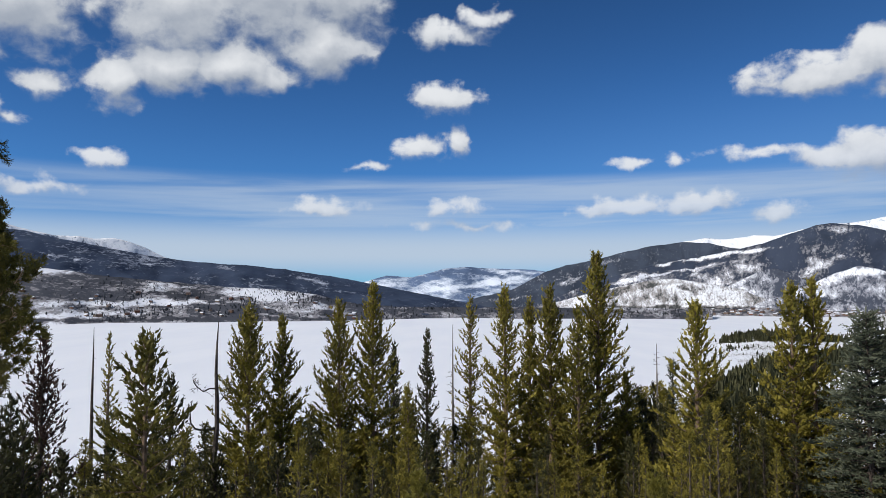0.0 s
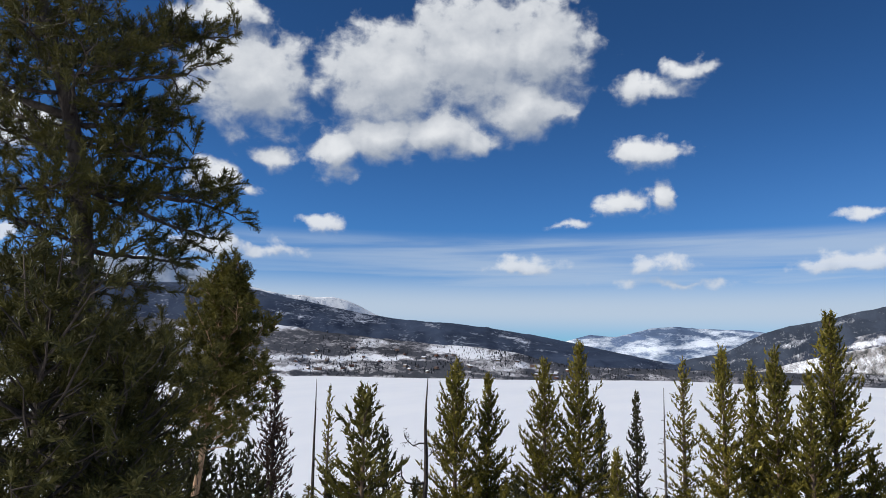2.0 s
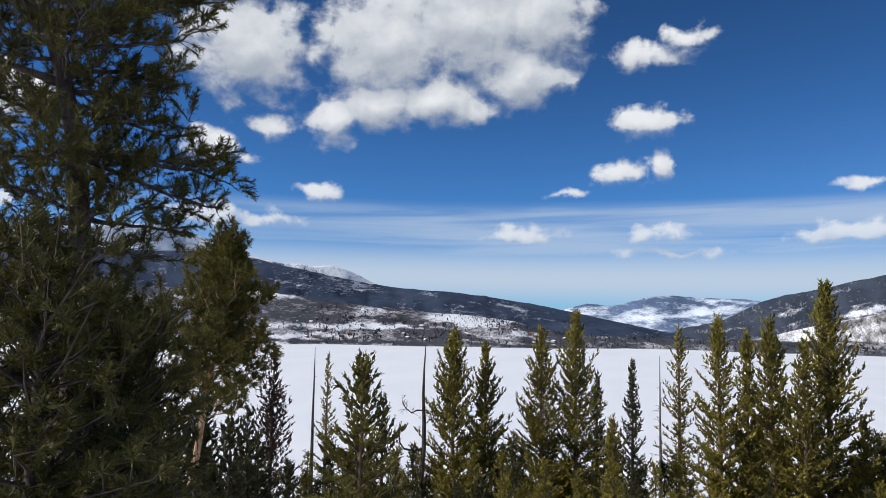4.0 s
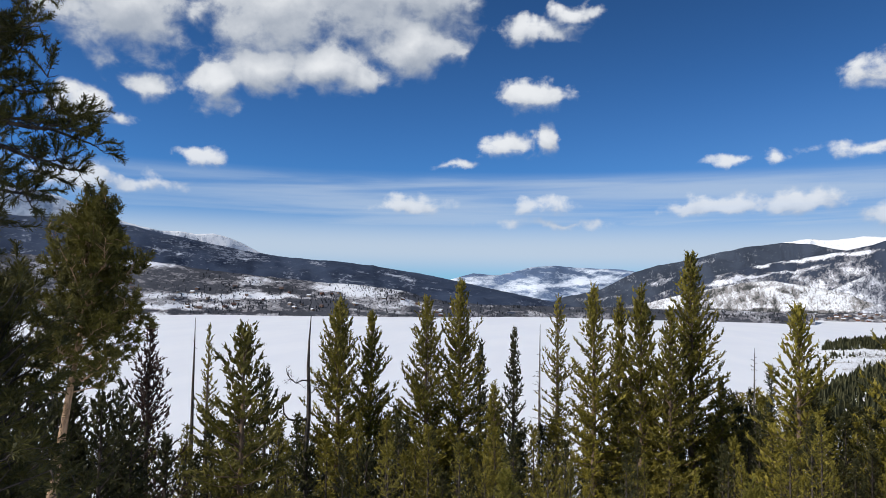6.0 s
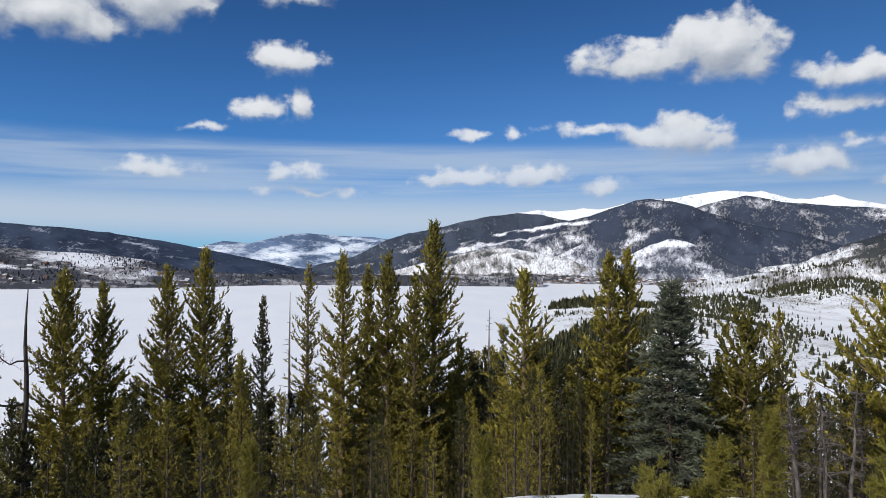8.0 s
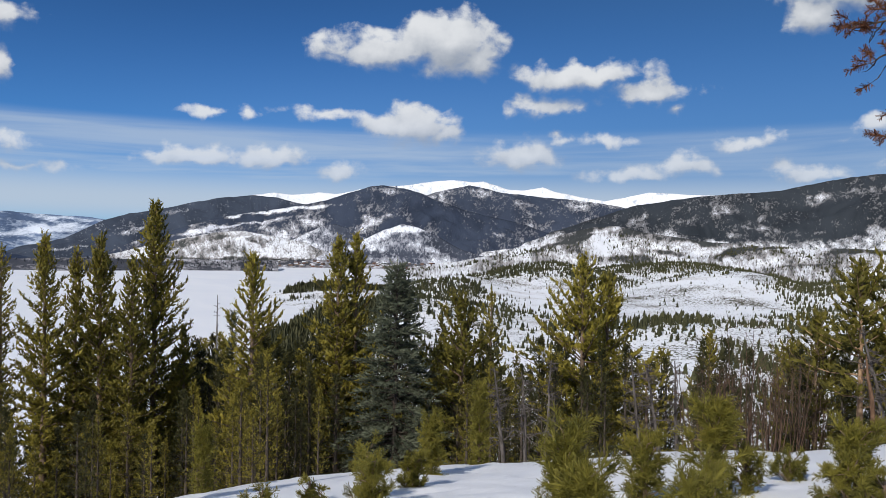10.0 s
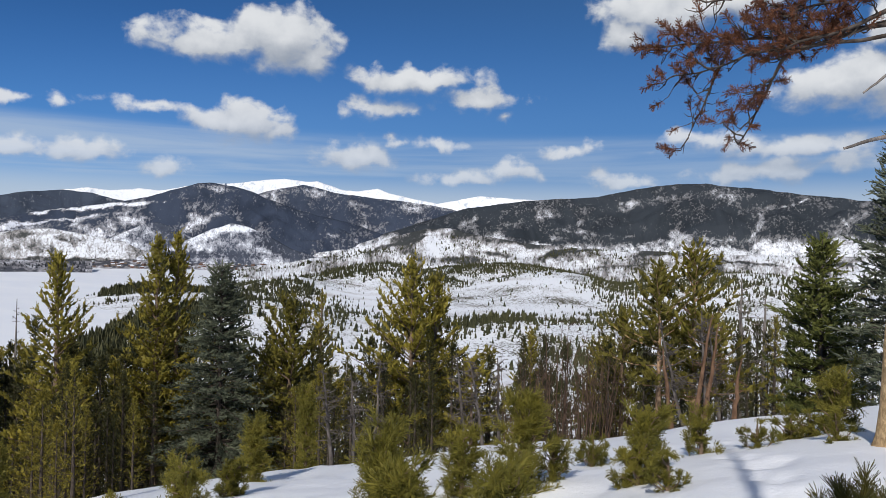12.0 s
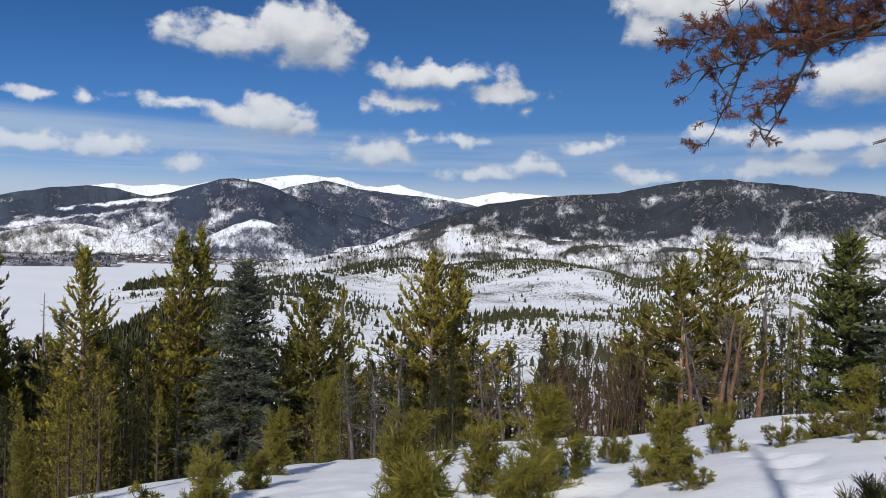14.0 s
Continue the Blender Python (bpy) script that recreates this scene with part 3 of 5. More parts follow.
range_of("hill_1", "snowy foothills dotted with trees and cabins", M_TOWN,
         [(-75, 2.0), (-45, 2.2), (-29.2, 1.95), (-24.2, 1.3), (-18.5, 0.8), (-13.2, 0.45), (-9.8, 0.1), (-8, -0.4), (-6, -0.75), (-3, -0.9), (4, -0.95), (12, -0.9), (20, -1.0)], 2560, 3200,
         curve_of([(-75, LAKE_Z - 14), (-20, LAKE_Z - 6), (-10, LAKE_Z - 8), (-6, LAKE_Z - 16), (0, LAKE_Z - 40), (30, LAKE_Z - 40)]), 12, 3, base=0.55, spread=0.5)
wooded("mountain_3", -0.9, 1.4, 2.2, 0.33, 12, 0.5)
wooded("mountain_3", -4.4, 1.45, 1.4, 0.17, 6, 0.5)
wooded("mountain_3", 3.6, 1.75, 1.6, 0.2, -12, 0.35)
wooded("mountain_3", 4.4, 1.1, 2.4, 0.22, 8, -0.5)
wooded("mountain_3", 0.7, 0.55, 4.2, 0.2, 6, -0.5)
wooded("mountain_3", 6.4, 1.8, 2.2, 0.14, -3, -0.55)
wooded("mountain_3", -6.0, 0.95, 2.0, 0.16, -6, -0.4)
range_of("mountain_3", "far range streaked with snow, haze painted in as pale blue", M_FAR,
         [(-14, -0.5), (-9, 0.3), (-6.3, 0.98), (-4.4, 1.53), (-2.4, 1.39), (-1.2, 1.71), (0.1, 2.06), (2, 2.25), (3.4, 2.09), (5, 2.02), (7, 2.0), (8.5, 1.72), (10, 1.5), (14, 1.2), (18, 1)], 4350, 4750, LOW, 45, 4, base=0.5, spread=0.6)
range_of("mountain_4", "high snowfields above the timberline", M_PEAK,
         [(14, 2.6), (18.1, 3.98), (19.7, 4.2), (21.0, 4.08), (23.2, 4.3), (24.3, 4.2), (27.3, 4.85), (29.6, 5.0), (31.3, 5.25), (33.4, 5.51), (35, 5.35), (35.8, 5.4), (37.8, 4.8), (39, 4.74), (40.4, 4.98), (41.6, 4.6), (43.2, 4.25), (45.1, 3.92), (46.6, 4.2), (48.4, 4.6), (50.2, 4.45), (51.9, 4.35), (56, 4.2), (70, 3.6), (78, 4.2), (84, 4.5), (100, 4)], 4350, 4600, LOW, 20, 5, base=-0.1, spread=0.2)
wooded("mountain_5", 12.6, 2.55, 1.2, 0.2, 14, -0.45)
wooded("mountain_5", 20.6, 3.5, 1.5, 0.22, -12, -0.4)
wooded("mountain_5", 9.0, 0.9, 2.5, 0.12, 14, -0.4)
wooded("mountain_5", 6.0, -0.2, 2.5, 0.1, 6, -0.5)
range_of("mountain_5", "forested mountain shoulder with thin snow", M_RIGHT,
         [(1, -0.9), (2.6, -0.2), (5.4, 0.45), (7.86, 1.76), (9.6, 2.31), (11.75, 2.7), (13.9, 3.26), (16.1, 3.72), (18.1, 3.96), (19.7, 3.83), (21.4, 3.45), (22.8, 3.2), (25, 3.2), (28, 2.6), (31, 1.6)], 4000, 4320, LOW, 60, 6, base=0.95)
wooded("mountain_8", 35.2, 4.45, 1.2, 0.3, 0, -0.28)
wooded("mountain_8", 38.5, 3.75, 1.6, 0.3, -10, -0.22)
wooded("mountain_8", 42.5, 3.7, 1.4, 0.16, -8, -0.3)
# thicker tree cover darkens the slope in place of a cloud's shadow
wooded("mountain_8", 39.0, 2.6, 5.0, 0.4, -5, 0.25)
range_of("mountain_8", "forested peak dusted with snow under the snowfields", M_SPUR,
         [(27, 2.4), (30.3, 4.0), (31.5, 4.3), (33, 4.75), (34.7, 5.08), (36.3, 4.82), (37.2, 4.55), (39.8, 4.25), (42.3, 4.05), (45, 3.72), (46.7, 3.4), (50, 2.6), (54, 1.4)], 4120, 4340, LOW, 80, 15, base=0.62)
wooded("mountain_7", 19.4, 2.78, 5.4, 0.13, 8, -0.95)
wooded("mountain_7", 18.9, 2.05, 3.4, 0.16, 9, -0.85)
wooded("mountain_7", 14.2, 1.15, 2.8, 0.16, 11, -0.75)
wooded("mountain_7", 19.5, 1.4, 5.0, 0.6, 8, -0.24)
wooded("mountain_7", 15.0, 0.8, 4.0, 0.4, 10, -0.3)
wooded("mountain_7", 26.3, 1.6, 1.8, 0.4, 20, -0.5)
wooded("mountain_7", 22.0, 1.0, 4.0, 0.2, 4, -0.4)
wooded("mountain_7", 28.6, 4.55, 1.8, 0.22, -4, -0.32)
wooded("mountain_7", 25.4, 3.7, 1.4, 0.25, 18, -0.28)
wooded("mountain_7", 27.6, 2.5, 2.6, 0.2, 6, -0.3)
wooded("mountain_7", 32.6, 2.6, 3.6, 0.55, -12, 0.3)
wooded("mountain_7", 34.6, 1.7, 0.3, 0.8, 24, -0.4)
wooded("mountain_7", 36.9, 1.2, 0.25, 0.6, 24, -0.35)
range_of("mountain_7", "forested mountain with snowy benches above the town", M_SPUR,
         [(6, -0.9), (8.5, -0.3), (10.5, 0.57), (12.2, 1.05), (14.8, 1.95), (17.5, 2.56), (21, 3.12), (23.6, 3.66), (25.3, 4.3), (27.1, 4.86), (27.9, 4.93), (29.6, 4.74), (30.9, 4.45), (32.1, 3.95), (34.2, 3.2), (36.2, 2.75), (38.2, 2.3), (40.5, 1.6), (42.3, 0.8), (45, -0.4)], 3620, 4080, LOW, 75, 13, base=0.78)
wooded("mountain_6", 60.6, 4.05, 2.6, 0.33, 12, -0.42)
wooded("mountain_6", 65.2, 4.75, 2.6, 0.36, 3, -0.38)
wooded("mountain_6", 68.3, 4.1, 1.7, 0.75, -10, -0.38)
wooded("mountain_6", 71.0, 4.0, 1.4, 0.11, 12, -0.65)
wooded("mountain_6", 69.0, 2.4, 0.3, 1.1, -18, -0.42)
wooded("mountain_6", 74.2, 2.6, 1.7, 0.6, 25, -0.36)
wooded("mountain_6", 53.6, 3.3, 2.0, 0.4, -6, -0.28)
wooded("mountain_6", 50.2, 2.2, 1.6, 0.4, 16, -0.38)
wooded("mountain_6", 47.5, 2.55, 1.4, 0.3, 24, -0.35)
wooded("mountain_6", 57.6, 1.75, 4.4, 0.22, -5, -0.36)
wooded("mountain_6", 55.6, 2.4, 1.5, 0.22, 14, -0.3)
wooded("mountain_6", 63.6, 1.9, 2.2, 0.2, 8, -0.3)
wooded("mountain_6", 61.6, 3.0, 3.4, 0.3, -6, 0.25)
wooded("mountain_6", 52.4, 1.5, 2.6, 0.3, -14, 0.6)
wooded("mountain_6", 60.6, 1.3, 2.4, 0.24, 6, 0.5)
wooded("mountain_6", 66.8, 1.1, 2.6, 0.2, -5, 0.55)
range_of("mountain_6", "broad dark rounded forested mountain", M_ROUND,
         [(34, -0.2), (38, 0.5), (41.5, 1.67), (43.3, 2.26), (45.9, 3.13), (47.6, 3.63), (50.3, 4.02), (51.8, 4.2), (54.7, 4.45), (57.3, 4.6), (59, 4.95), (61.1, 5.35), (63.2, 5.58), (65.3, 5.5), (67.3, 5.26), (69.3, 5.07), (71.2, 4.68), (73.1, 4.46), (75, 4.15), (78.8, 3.95), (85, 3.8), (100, 3.5)], 3000, 4150, LOW, 100, 7, base=0.82, spread=0.3, clear_below=1.45)
wooded("hill_5", 22.0, 0.9, 1.2, 0.25, 30, -0.3)
wooded("hill_5", 25.4, 1.2, 0.9, 0.3, -30, 0.3)
range_of("hill_5", "stippled foothill of sparse trees over snow", M_KNOLL,
         [(15, -0.8), (17.5, -0.2), (19.2, 0.05), (20.5, 0.3), (21.85, 0.95), (23.2, 1.7), (24.3, 1.92), (25.4, 1.58), (26.5, 0.95), (28, 0.35), (30, -0.4), (32, -0.9)], 3590, 3720, LAKE_Z - 5, 14, 16, rows=40, base=0.47)
wooded("hill_2", 18.5, 0.55, 0.9, 0.32, -20, 0.5)
wooded("hill_2", 13.2, 0.2, 2.4, 0.26, 14, 0.33)
wooded("hill_2", 16.4, 0.95, 1.8, 0.12, 6, 0.26)
wooded("hill_2", 20.0, -0.95, 10.0, 0.2, 0, 0.5)
range_of("hill_2", "open snowy hill on the lake shore", M_FOOT,
         [(6, -1.2), (10.4, -0.1), (11.3, 0.16), (14, 0.76), (15.7, 1.1), (17.5, 1.24), (19.2, 1.0), (21.4, 0.56), (24.5, 0.05), (27.1, -0.36), (30, -0.6), (34, -0.9), (40, -0.95)], 3540, 3680, LAKE_Z - 8, 8, 8, rows=40, base=0.2, spread=0.35)
wooded("hill_3", 44.2, 1.7, 2.4, 0.22, 20, 0.4)
wooded("hill_3", 47.0, 1.6, 1.6, 0.4, 10, 0.3)
wooded("hill_3", 46.8, -0.45, 2.4, 0.28, 0, 0.36)
wooded("hill_3", 52.0, 0.9, 1.6, 0.2, -10, 0.4)
wooded("hill_3", 56.3, 0.45, 2.4, 0.09, 8, 0.65)
wooded("hill_3", 62.3, 0.35, 1.8, 0.11, 0, 0.4)
wooded("hill_3", 68.0, -0.2, 2.6, 0.1, -6, 0.5)
wooded("hill_3", 58.8, -0.7, 2.4, 0.1, 6, 0.3)
wooded("hill_3", 73.0, -0.3, 2.4, 0.12, 4, 0.5)
wooded("hill_3", 42.4, 0.75, 3.2, 0.13, 15, 0.65)
wooded("hill_3", 49.6, 0.0, 2.0, 0.2, -8, 0.5)
wooded("hill_3", 54.4, 0.2, 1.6, 0.26, 20, 0.5)
range_of("hill_3", "snowy foothills with scattered pines", M_FOOT,
         [(30, -1.4), (34, -0.8), (37.3, -0.15), (39.9, 0.6), (42.4, 1.42), (44.2, 1.9), (46, 2.05), (48, 1.6), (50.8, 1.15), (53, 0.85), (57, 0.6), (62, 0.5), (68, 0.35), (74, 0.4), (85, 0.5), (100, 0.5)], 2350, 3100, LAKE_Z - 5, 55, 9, base=0.24, spread=0.6)
wooded("hill_6", 27.0, -1.2, 12.0, 0.12, 0, 0.25)
range_of("hill_6", "low wooded terrace under the town on the lake shore", M_TOWN,
         [(15, -1.3), (18, -1.05), (22, -0.9), (28, -0.85), (33, -0.85), (36, -0.95), (40, -1.2)], 3420, 3540, LAKE_Z - 2, 2, 18, rows=24, base=0.42)
wooded("hill_4", 29.6, 1.6, 2.8, 0.28, 0, -0.45)
wooded("hill_4", 26.3, 0.5, 2.2, 0.2, 24, -0.3)
# thicker tree cover imitates the shade on the knoll's right face
wooded("hill_4", 32.6, 0.5, 1.6, 0.7, -25, 0.4)
wooded("hill_4", 29.0, -0.4, 5.0, 0.25, 0, 0.2)
range_of("hill_4", "rounded knoll with a snowy brow below the mountain", M_KNOLL,
         [(20.5, -1.2), (23.3, -0.4), (25.4, 0.26), (26.5, 0.71), (28, 1.5), (29.5, 1.98), (30.7, 1.78), (32.3, 1.13), (34, 0.15), (35.2, -0.3), (38, -0.9)], 3480, 3640, LAKE_Z - 5, 10, 12, rows=40, base=0.36)


# ---- trees ----
def ground_at(x, y):
    return float(ground_z(np.array([x]), np.array([y]))[0])


def conifer(name, label, x, y, top, half, mat, bark, seed, clear=0.25, shape=0.75, droop=0.0, dense=1.5, blade=0.1, width=0.03, count=6, start=0.3, fill=1.0, axis=0.2, core=0.07,
            lift=1.0, thick=None, group="", lean=(0.0, 0.0), whorl=0.47, category="tree", spread=62, base=None, gaps=0.12, keep=(0, 2, 4), clump=0, wild=0.025, flare=1.0):
    rng = np.random.default_rng(seed)
    z0 = ground_at(x, y) - 0.15 if base is None else base
    height = max(top - z0, 0.4)
    root = tagged(new(name), label, category, group)
    root.location = (x, y, z0)
    thick = thick or 0.011 * height + 0.03
    n = 14
    s = np.linspace(0, 1, n)
    bend = np.cumsum(rng.normal(0, 0.02, (n, 2)), 0) * height * 0.018
    bend -= s[:, None] * bend[-1:] * 0.5
    px = np.stack([bend[:, 0] + lean[0] * s * height, bend[:, 1] + lean[1] * s * height, s * height], 1)
    rad = thick * (1 - s) ** 0.85 + 0.008
    rad[0] *= 1.25
    V, F = tubes([(px, rad)], 10)
    part("trunk", mesh_from("trunk", V, F, bark, True), root)
    paths, at, way, size = [], [], [], []
    zc = clear * height
    crown = height - zc
    h = zc
    while h < height - 0.15:
        f = (height - h) / crown
        reach = half * min(flare, (0.9 + 0.25 * flare) * f**shape + 0.05) * (1.0 if f < 0.85 else 1.0 - 1.2 * (f - 0.85))
        k = rng.integers(4, 7)
        spin = rng.uniform(0, 6.283)
        for j in range(k):
            if rng.random() < gaps:
                continue
            a = spin + j * 6.283 / k + rng.normal(0, 0.25)
            length = max(0.12, reach * rng.uniform(0.62, 1.18))
            rise = lift * (math.radians(58) * (1 - f) ** 1.6 + math.radians(12) * (1 - f)) - droop * f + rng.normal(0, 0.12)
            hh = h + rng.uniform(-0.12, 0.12)
            c = np.array([np.interp(hh, px[:, 2], px[:, 0]), np.interp(hh, px[:, 2], px[:, 1]), hh])
            m = 5
            q = np.linspace(0, 1, m)
            curl = (0.35 * lift - 0.1) * length * q**2
            out = np.array([math.cos(a), math.sin(a)])
            bp = np.stack([c[0] + out[0] * q * length * math.cos(rise), c[1] + out[1] * q * length * math.cos(rise), c[2] + q * length * math.sin(rise) + curl], 1)
            bp[1:] += np.cumsum(rng.normal(0, wild * length, (m - 1, 3)), 0) * (1.0 if wild > 0.03 else 0.7)
            paths.append((bp[list(keep)], np.linspace(0.012 + 0.012 * length, 0.004, m)[list(keep)]))
            shoots = max(2, int(dense * length / 0.115))
            for w in np.linspace(start if length > 0.6 else 0.05, 1.0, shoots):
                o = np.array([np.interp(w, q, bp[:, i]) for i in range(3)])
                d = bp[-1] - bp[0]
                d /= max(np.linalg.norm(d), 1e-6)
                sgn = rng.choice((-1, 1))
                sidev = np.array([-out[1], out[0], 0]) * sgn
                sl = (0.10 + 0.42 * length * (1.02 - w) * 0.8) * rng.uniform(0.5, 1.1)
                dirv = d * 0.75 + sidev * (0.9 if w < 0.97 else 0.1) + np.array([0, 0, 0.55 * lift + rng.normal(0, 0.15)])
                dirv /= np.linalg.norm(dirv)
                if clump:
                    sl = min(0.36, 0.3 * length + 0.05) * rng.uniform(0.3, 1.1)
                    dirv = d * 0.55 + sidev * 0.5 + rng.normal(0, 0.42, 3) + np.array([0, 0, 0.35 * lift])
                    dirv /= np.linalg.norm(dirv)
                    end = o + dirv * sl
                    paths.append((np.array([o, end]), np.array([0.008, 0.004])))
                    for e in range(clump):
                        at.append(end - dirv * sl * rng.uniform(0, 0.35))
                        way.append(dirv * 0.8 + rng.normal(0, 0.5, 3) + np.array([0, 0, 0.35]))
                        size.append(rng.uniform(0.75, 1.25))
                    continue
                steps = max(1, int(sl * fill / 0.17))
                for e in range(steps):
                    at.append(o + dirv * sl * (e + 0.3) / steps + rng.normal(0, 0.02 + 0.05 * (fill > 1), 3))
                    way.append(dirv + rng.normal(0, 0.25, 3))
                    size.append(rng.uniform(0.75, 1.2))
        h += whorl * rng.uniform(0.6, 1.3) * (0.45 + 0.55 * f)
    # the leader
    for e in range(4):
        at.append(px[-1] - np.array([0, 0, 0.12 * e]))
        way.append(np.array([0, 0, 1.0]) + rng.normal(0, 0.15, 3))
        size.append(0.8)
    V, F = tubes(paths, 3)
    F = np.concatenate([F[:, [0, 1, 2]], F[:, [0, 2, 3]]])
    kinds = [brush(rng, count, axis, blade, width, spread, core) for _ in range(6)]
    N, Fn = tufts(rng, at, way, size, kinds)
    me = mesh_from("crown", np.concatenate([N, V]), np.concatenate([Fn, F + len(N)]), mat)
    me.materials.append(bark)
    me.polygons.foreach_set("material_index", np.repeat([0, 1], [len(Fn), len(F)]).astype(np.int32))
    part("crown", me, root)
    return root


SEED = [100]


def pine(x, y, top, half, dark=0, sparse=0, dead=0, clear=0.16, bark=None, fresh=0, deep=0):
    SEED[0] += 1
    # deep picks the needle copy with shade in its colour
    mat = BROWN if dead else NEEDLES_SHADE if dark else FIR if fresh else PINE_SHADE if deep else PINE
    # the crown stops where it would drop below the camera's view
    d = math.hypot(x, y)
    z0 = ground_at(x, y)
    clear = max(clear, (EYE - d * 0.345 - z0) / (top - z0))
    label = "dead pine with dry reddish-brown needles" if dead else "slender conifer with short branches, needles darkened green for shade" if dark else "thin pine with sparse upper branches" if sparse else "olive-green lodgepole pine on the slope"
    return conifer("fir_tree" if dark else "pine_tree", label, x, y, top, half * 1.58, mat, bark or (BARK_DARK if dark or dead else BARK), SEED[0], clear=clear if not sparse else max(clear, 0.35), shape=0.78, flare=1.3,
                   start=0.14, whorl=0.5, dense=1.1 if sparse else 1.3 if dead else 1.9 if deep else 1.3 if dark else 1.65, gaps=0.35 if sparse else 0.12, core=0.054, count=8, blade=0.088, width=0.029, spread=66, group="pines below the overlook")


def near_pine(x, y, top, half):
    SEED[0] += 1
    rise = top - ground_at(x, y)
    x, y = x - 0.097 * rise, y - 0.07 * rise
    return conifer("pine_tree", "pine with a bare reddish lower trunk and full crown", x, y, top - 0.35, half * 0.88, PINE_SHADE, BARK_TAN, SEED[0], clear=(-0.6 - top + rise) / (rise - 0.5), shape=0.45, dense=1.9, whorl=0.3, gaps=0.1, start=0.2, lean=(0.097, 0.07), axis=0.14, core=0.03, blade=0.085, width=0.017, count=28, spread=82, keep=(0, 1, 2, 3, 4), clump=3, wild=0.06, group="pines below the overlook")


def spruce(x, y, top, half):
    SEED[0] += 1
    return conifer("spruce_tree", "blue-green spruce with drooping tiers of branches", x, y, top, half * 1.1, SPRUCE, BARK_DARK, SEED[0], clear=0.06, shape=0.85, droop=0.22, lift=0.4, dense=2.2, whorl=0.2, gaps=0.02, start=0.2,
                   axis=0.2, core=0.03, blade=0.07, width=0.024, count=8, spread=72, group="pines below the overlook")


def sapling(x, y, top, half):
    SEED[0] += 1
    d = math.hypot(x, y)
    k = min(1.0, max(0.4, (top - ground_at(x, y)) / 0.8))
    return conifer("young_pine", "small yellow-green pine growing out of the snow", x, y, top - 0.16 * k, max(0.06, 0.85 * half - 0.18 * k), SAPLING, BARK, SEED[0], clear=0.0, shape=0.45, lift=1.1, dense=1.6, whorl=0.13, gaps=0.02, start=0.1,
                   axis=0.12 * k, core=0.012 * k, blade=0.035 + 0.03 * k, width=0.0024 + 0.00048 * d, count=int(66 - 3.0 * d), thick=0.02, spread=70, clump=4, group="young pines on the snow")


def sprig(x, y, top, wide, stems):
    """A very young pine close by: a few upright shoots packed with long needles."""
    SEED[0] += 1
    rng = np.random.default_rng(SEED[0])
    z0 = ground_at(x, y) - 0.05
    high = top - z0
    root = tagged(new("young_pine"), "knee-high pine seedling with dark upright needle shoots", "tree", "young pines on the snow")
    root.location = (x, y, z0)
    paths, at, way, size = [], [], [], []
    for k in range(stems):
        a = 6.283 * k / stems + rng.uniform(0, 0.8)
        lean = wide * (0.0 if k == 0 else rng.uniform(0.4, 1.0)) * np.array([math.cos(a), math.sin(a)])
        up = high * (1.0 if k == 0 else rng.uniform(0.72, 0.95))
        q = np.linspace(0, 1, 7)
        pts = np.stack([lean[0] * q**0.7, lean[1] * q**0.7, up * q], 1) + rng.normal(0, 0.008, (7, 3))
        paths.append((pts, np.linspace(0.013, 0.006, 7)))
        for e in np.linspace(0.3, 0.9, int(up * 17)):
            at.append([np.interp(e, q, pts[:, c]) for c in range(3)])
            way.append(np.array([lean[0], lean[1], up]) + rng.normal(0, 0.05, 3))
            size.append(rng.uniform(0.9, 1.15))
    V, F = tubes(paths, 6)
    part("trunk", mesh_from("trunk", V, F, BARK, True), root)
    V, F = tufts(rng, at, way, size, [brush(rng, 150, 0.13, 0.07, 0.0031, 58) for _ in range(5)])
    part("crown", mesh_from("crown", V, F, PINE_DARK), root)
    return root


def lowpine(x, y, top, half):
    SEED[0] += 1
    return conifer("pine_tree", "bushy young pine close to the overlook", x, y, top, half, PINE_DARK, BARK_DARK, SEED[0], clear=0.02, shape=0.45, lift=0.9, dense=0.62, whorl=0.3, gaps=0.02, start=0.1,
                   axis=0.13, core=0.02, blade=0.075, width=0.0105, count=34, spread=80, clump=4, wild=0.06, group="pines below the overlook")


def fir(x, y, top, half):
    SEED[0] += 1
    return conifer("fir_tree", "broad bright green fir beside the snow", x, y, top, half * 1.25, FIR, BARK_DARK, SEED[0], clear=0.05, shape=0.8, lift=0.6, dense=1.9, whorl=0.28, gaps=0.03, start=0.2,
                   axis=0.25, core=0.045, blade=0.09, width=0.035, count=8, spread=70, group="pines below the overlook")


def stick(rng, start, way, length, r0, bend=0.15, sag=0.0, n=6):
    """A crooked tapering branch."""
    way = np.asarray(way, float) / np.linalg.norm(way)
    q = np.linspace(0, 1, n)[:, None]
    pts = np.asarray(start) + way * q * length + np.array([[0, 0, -sag * length]]) * q**2
    pts[1:] += np.cumsum(rng.normal(0, bend * length / n, (n - 1, 3)), 0) * 0.6
    return pts, np.linspace(r0, r0 * 0.3, n)


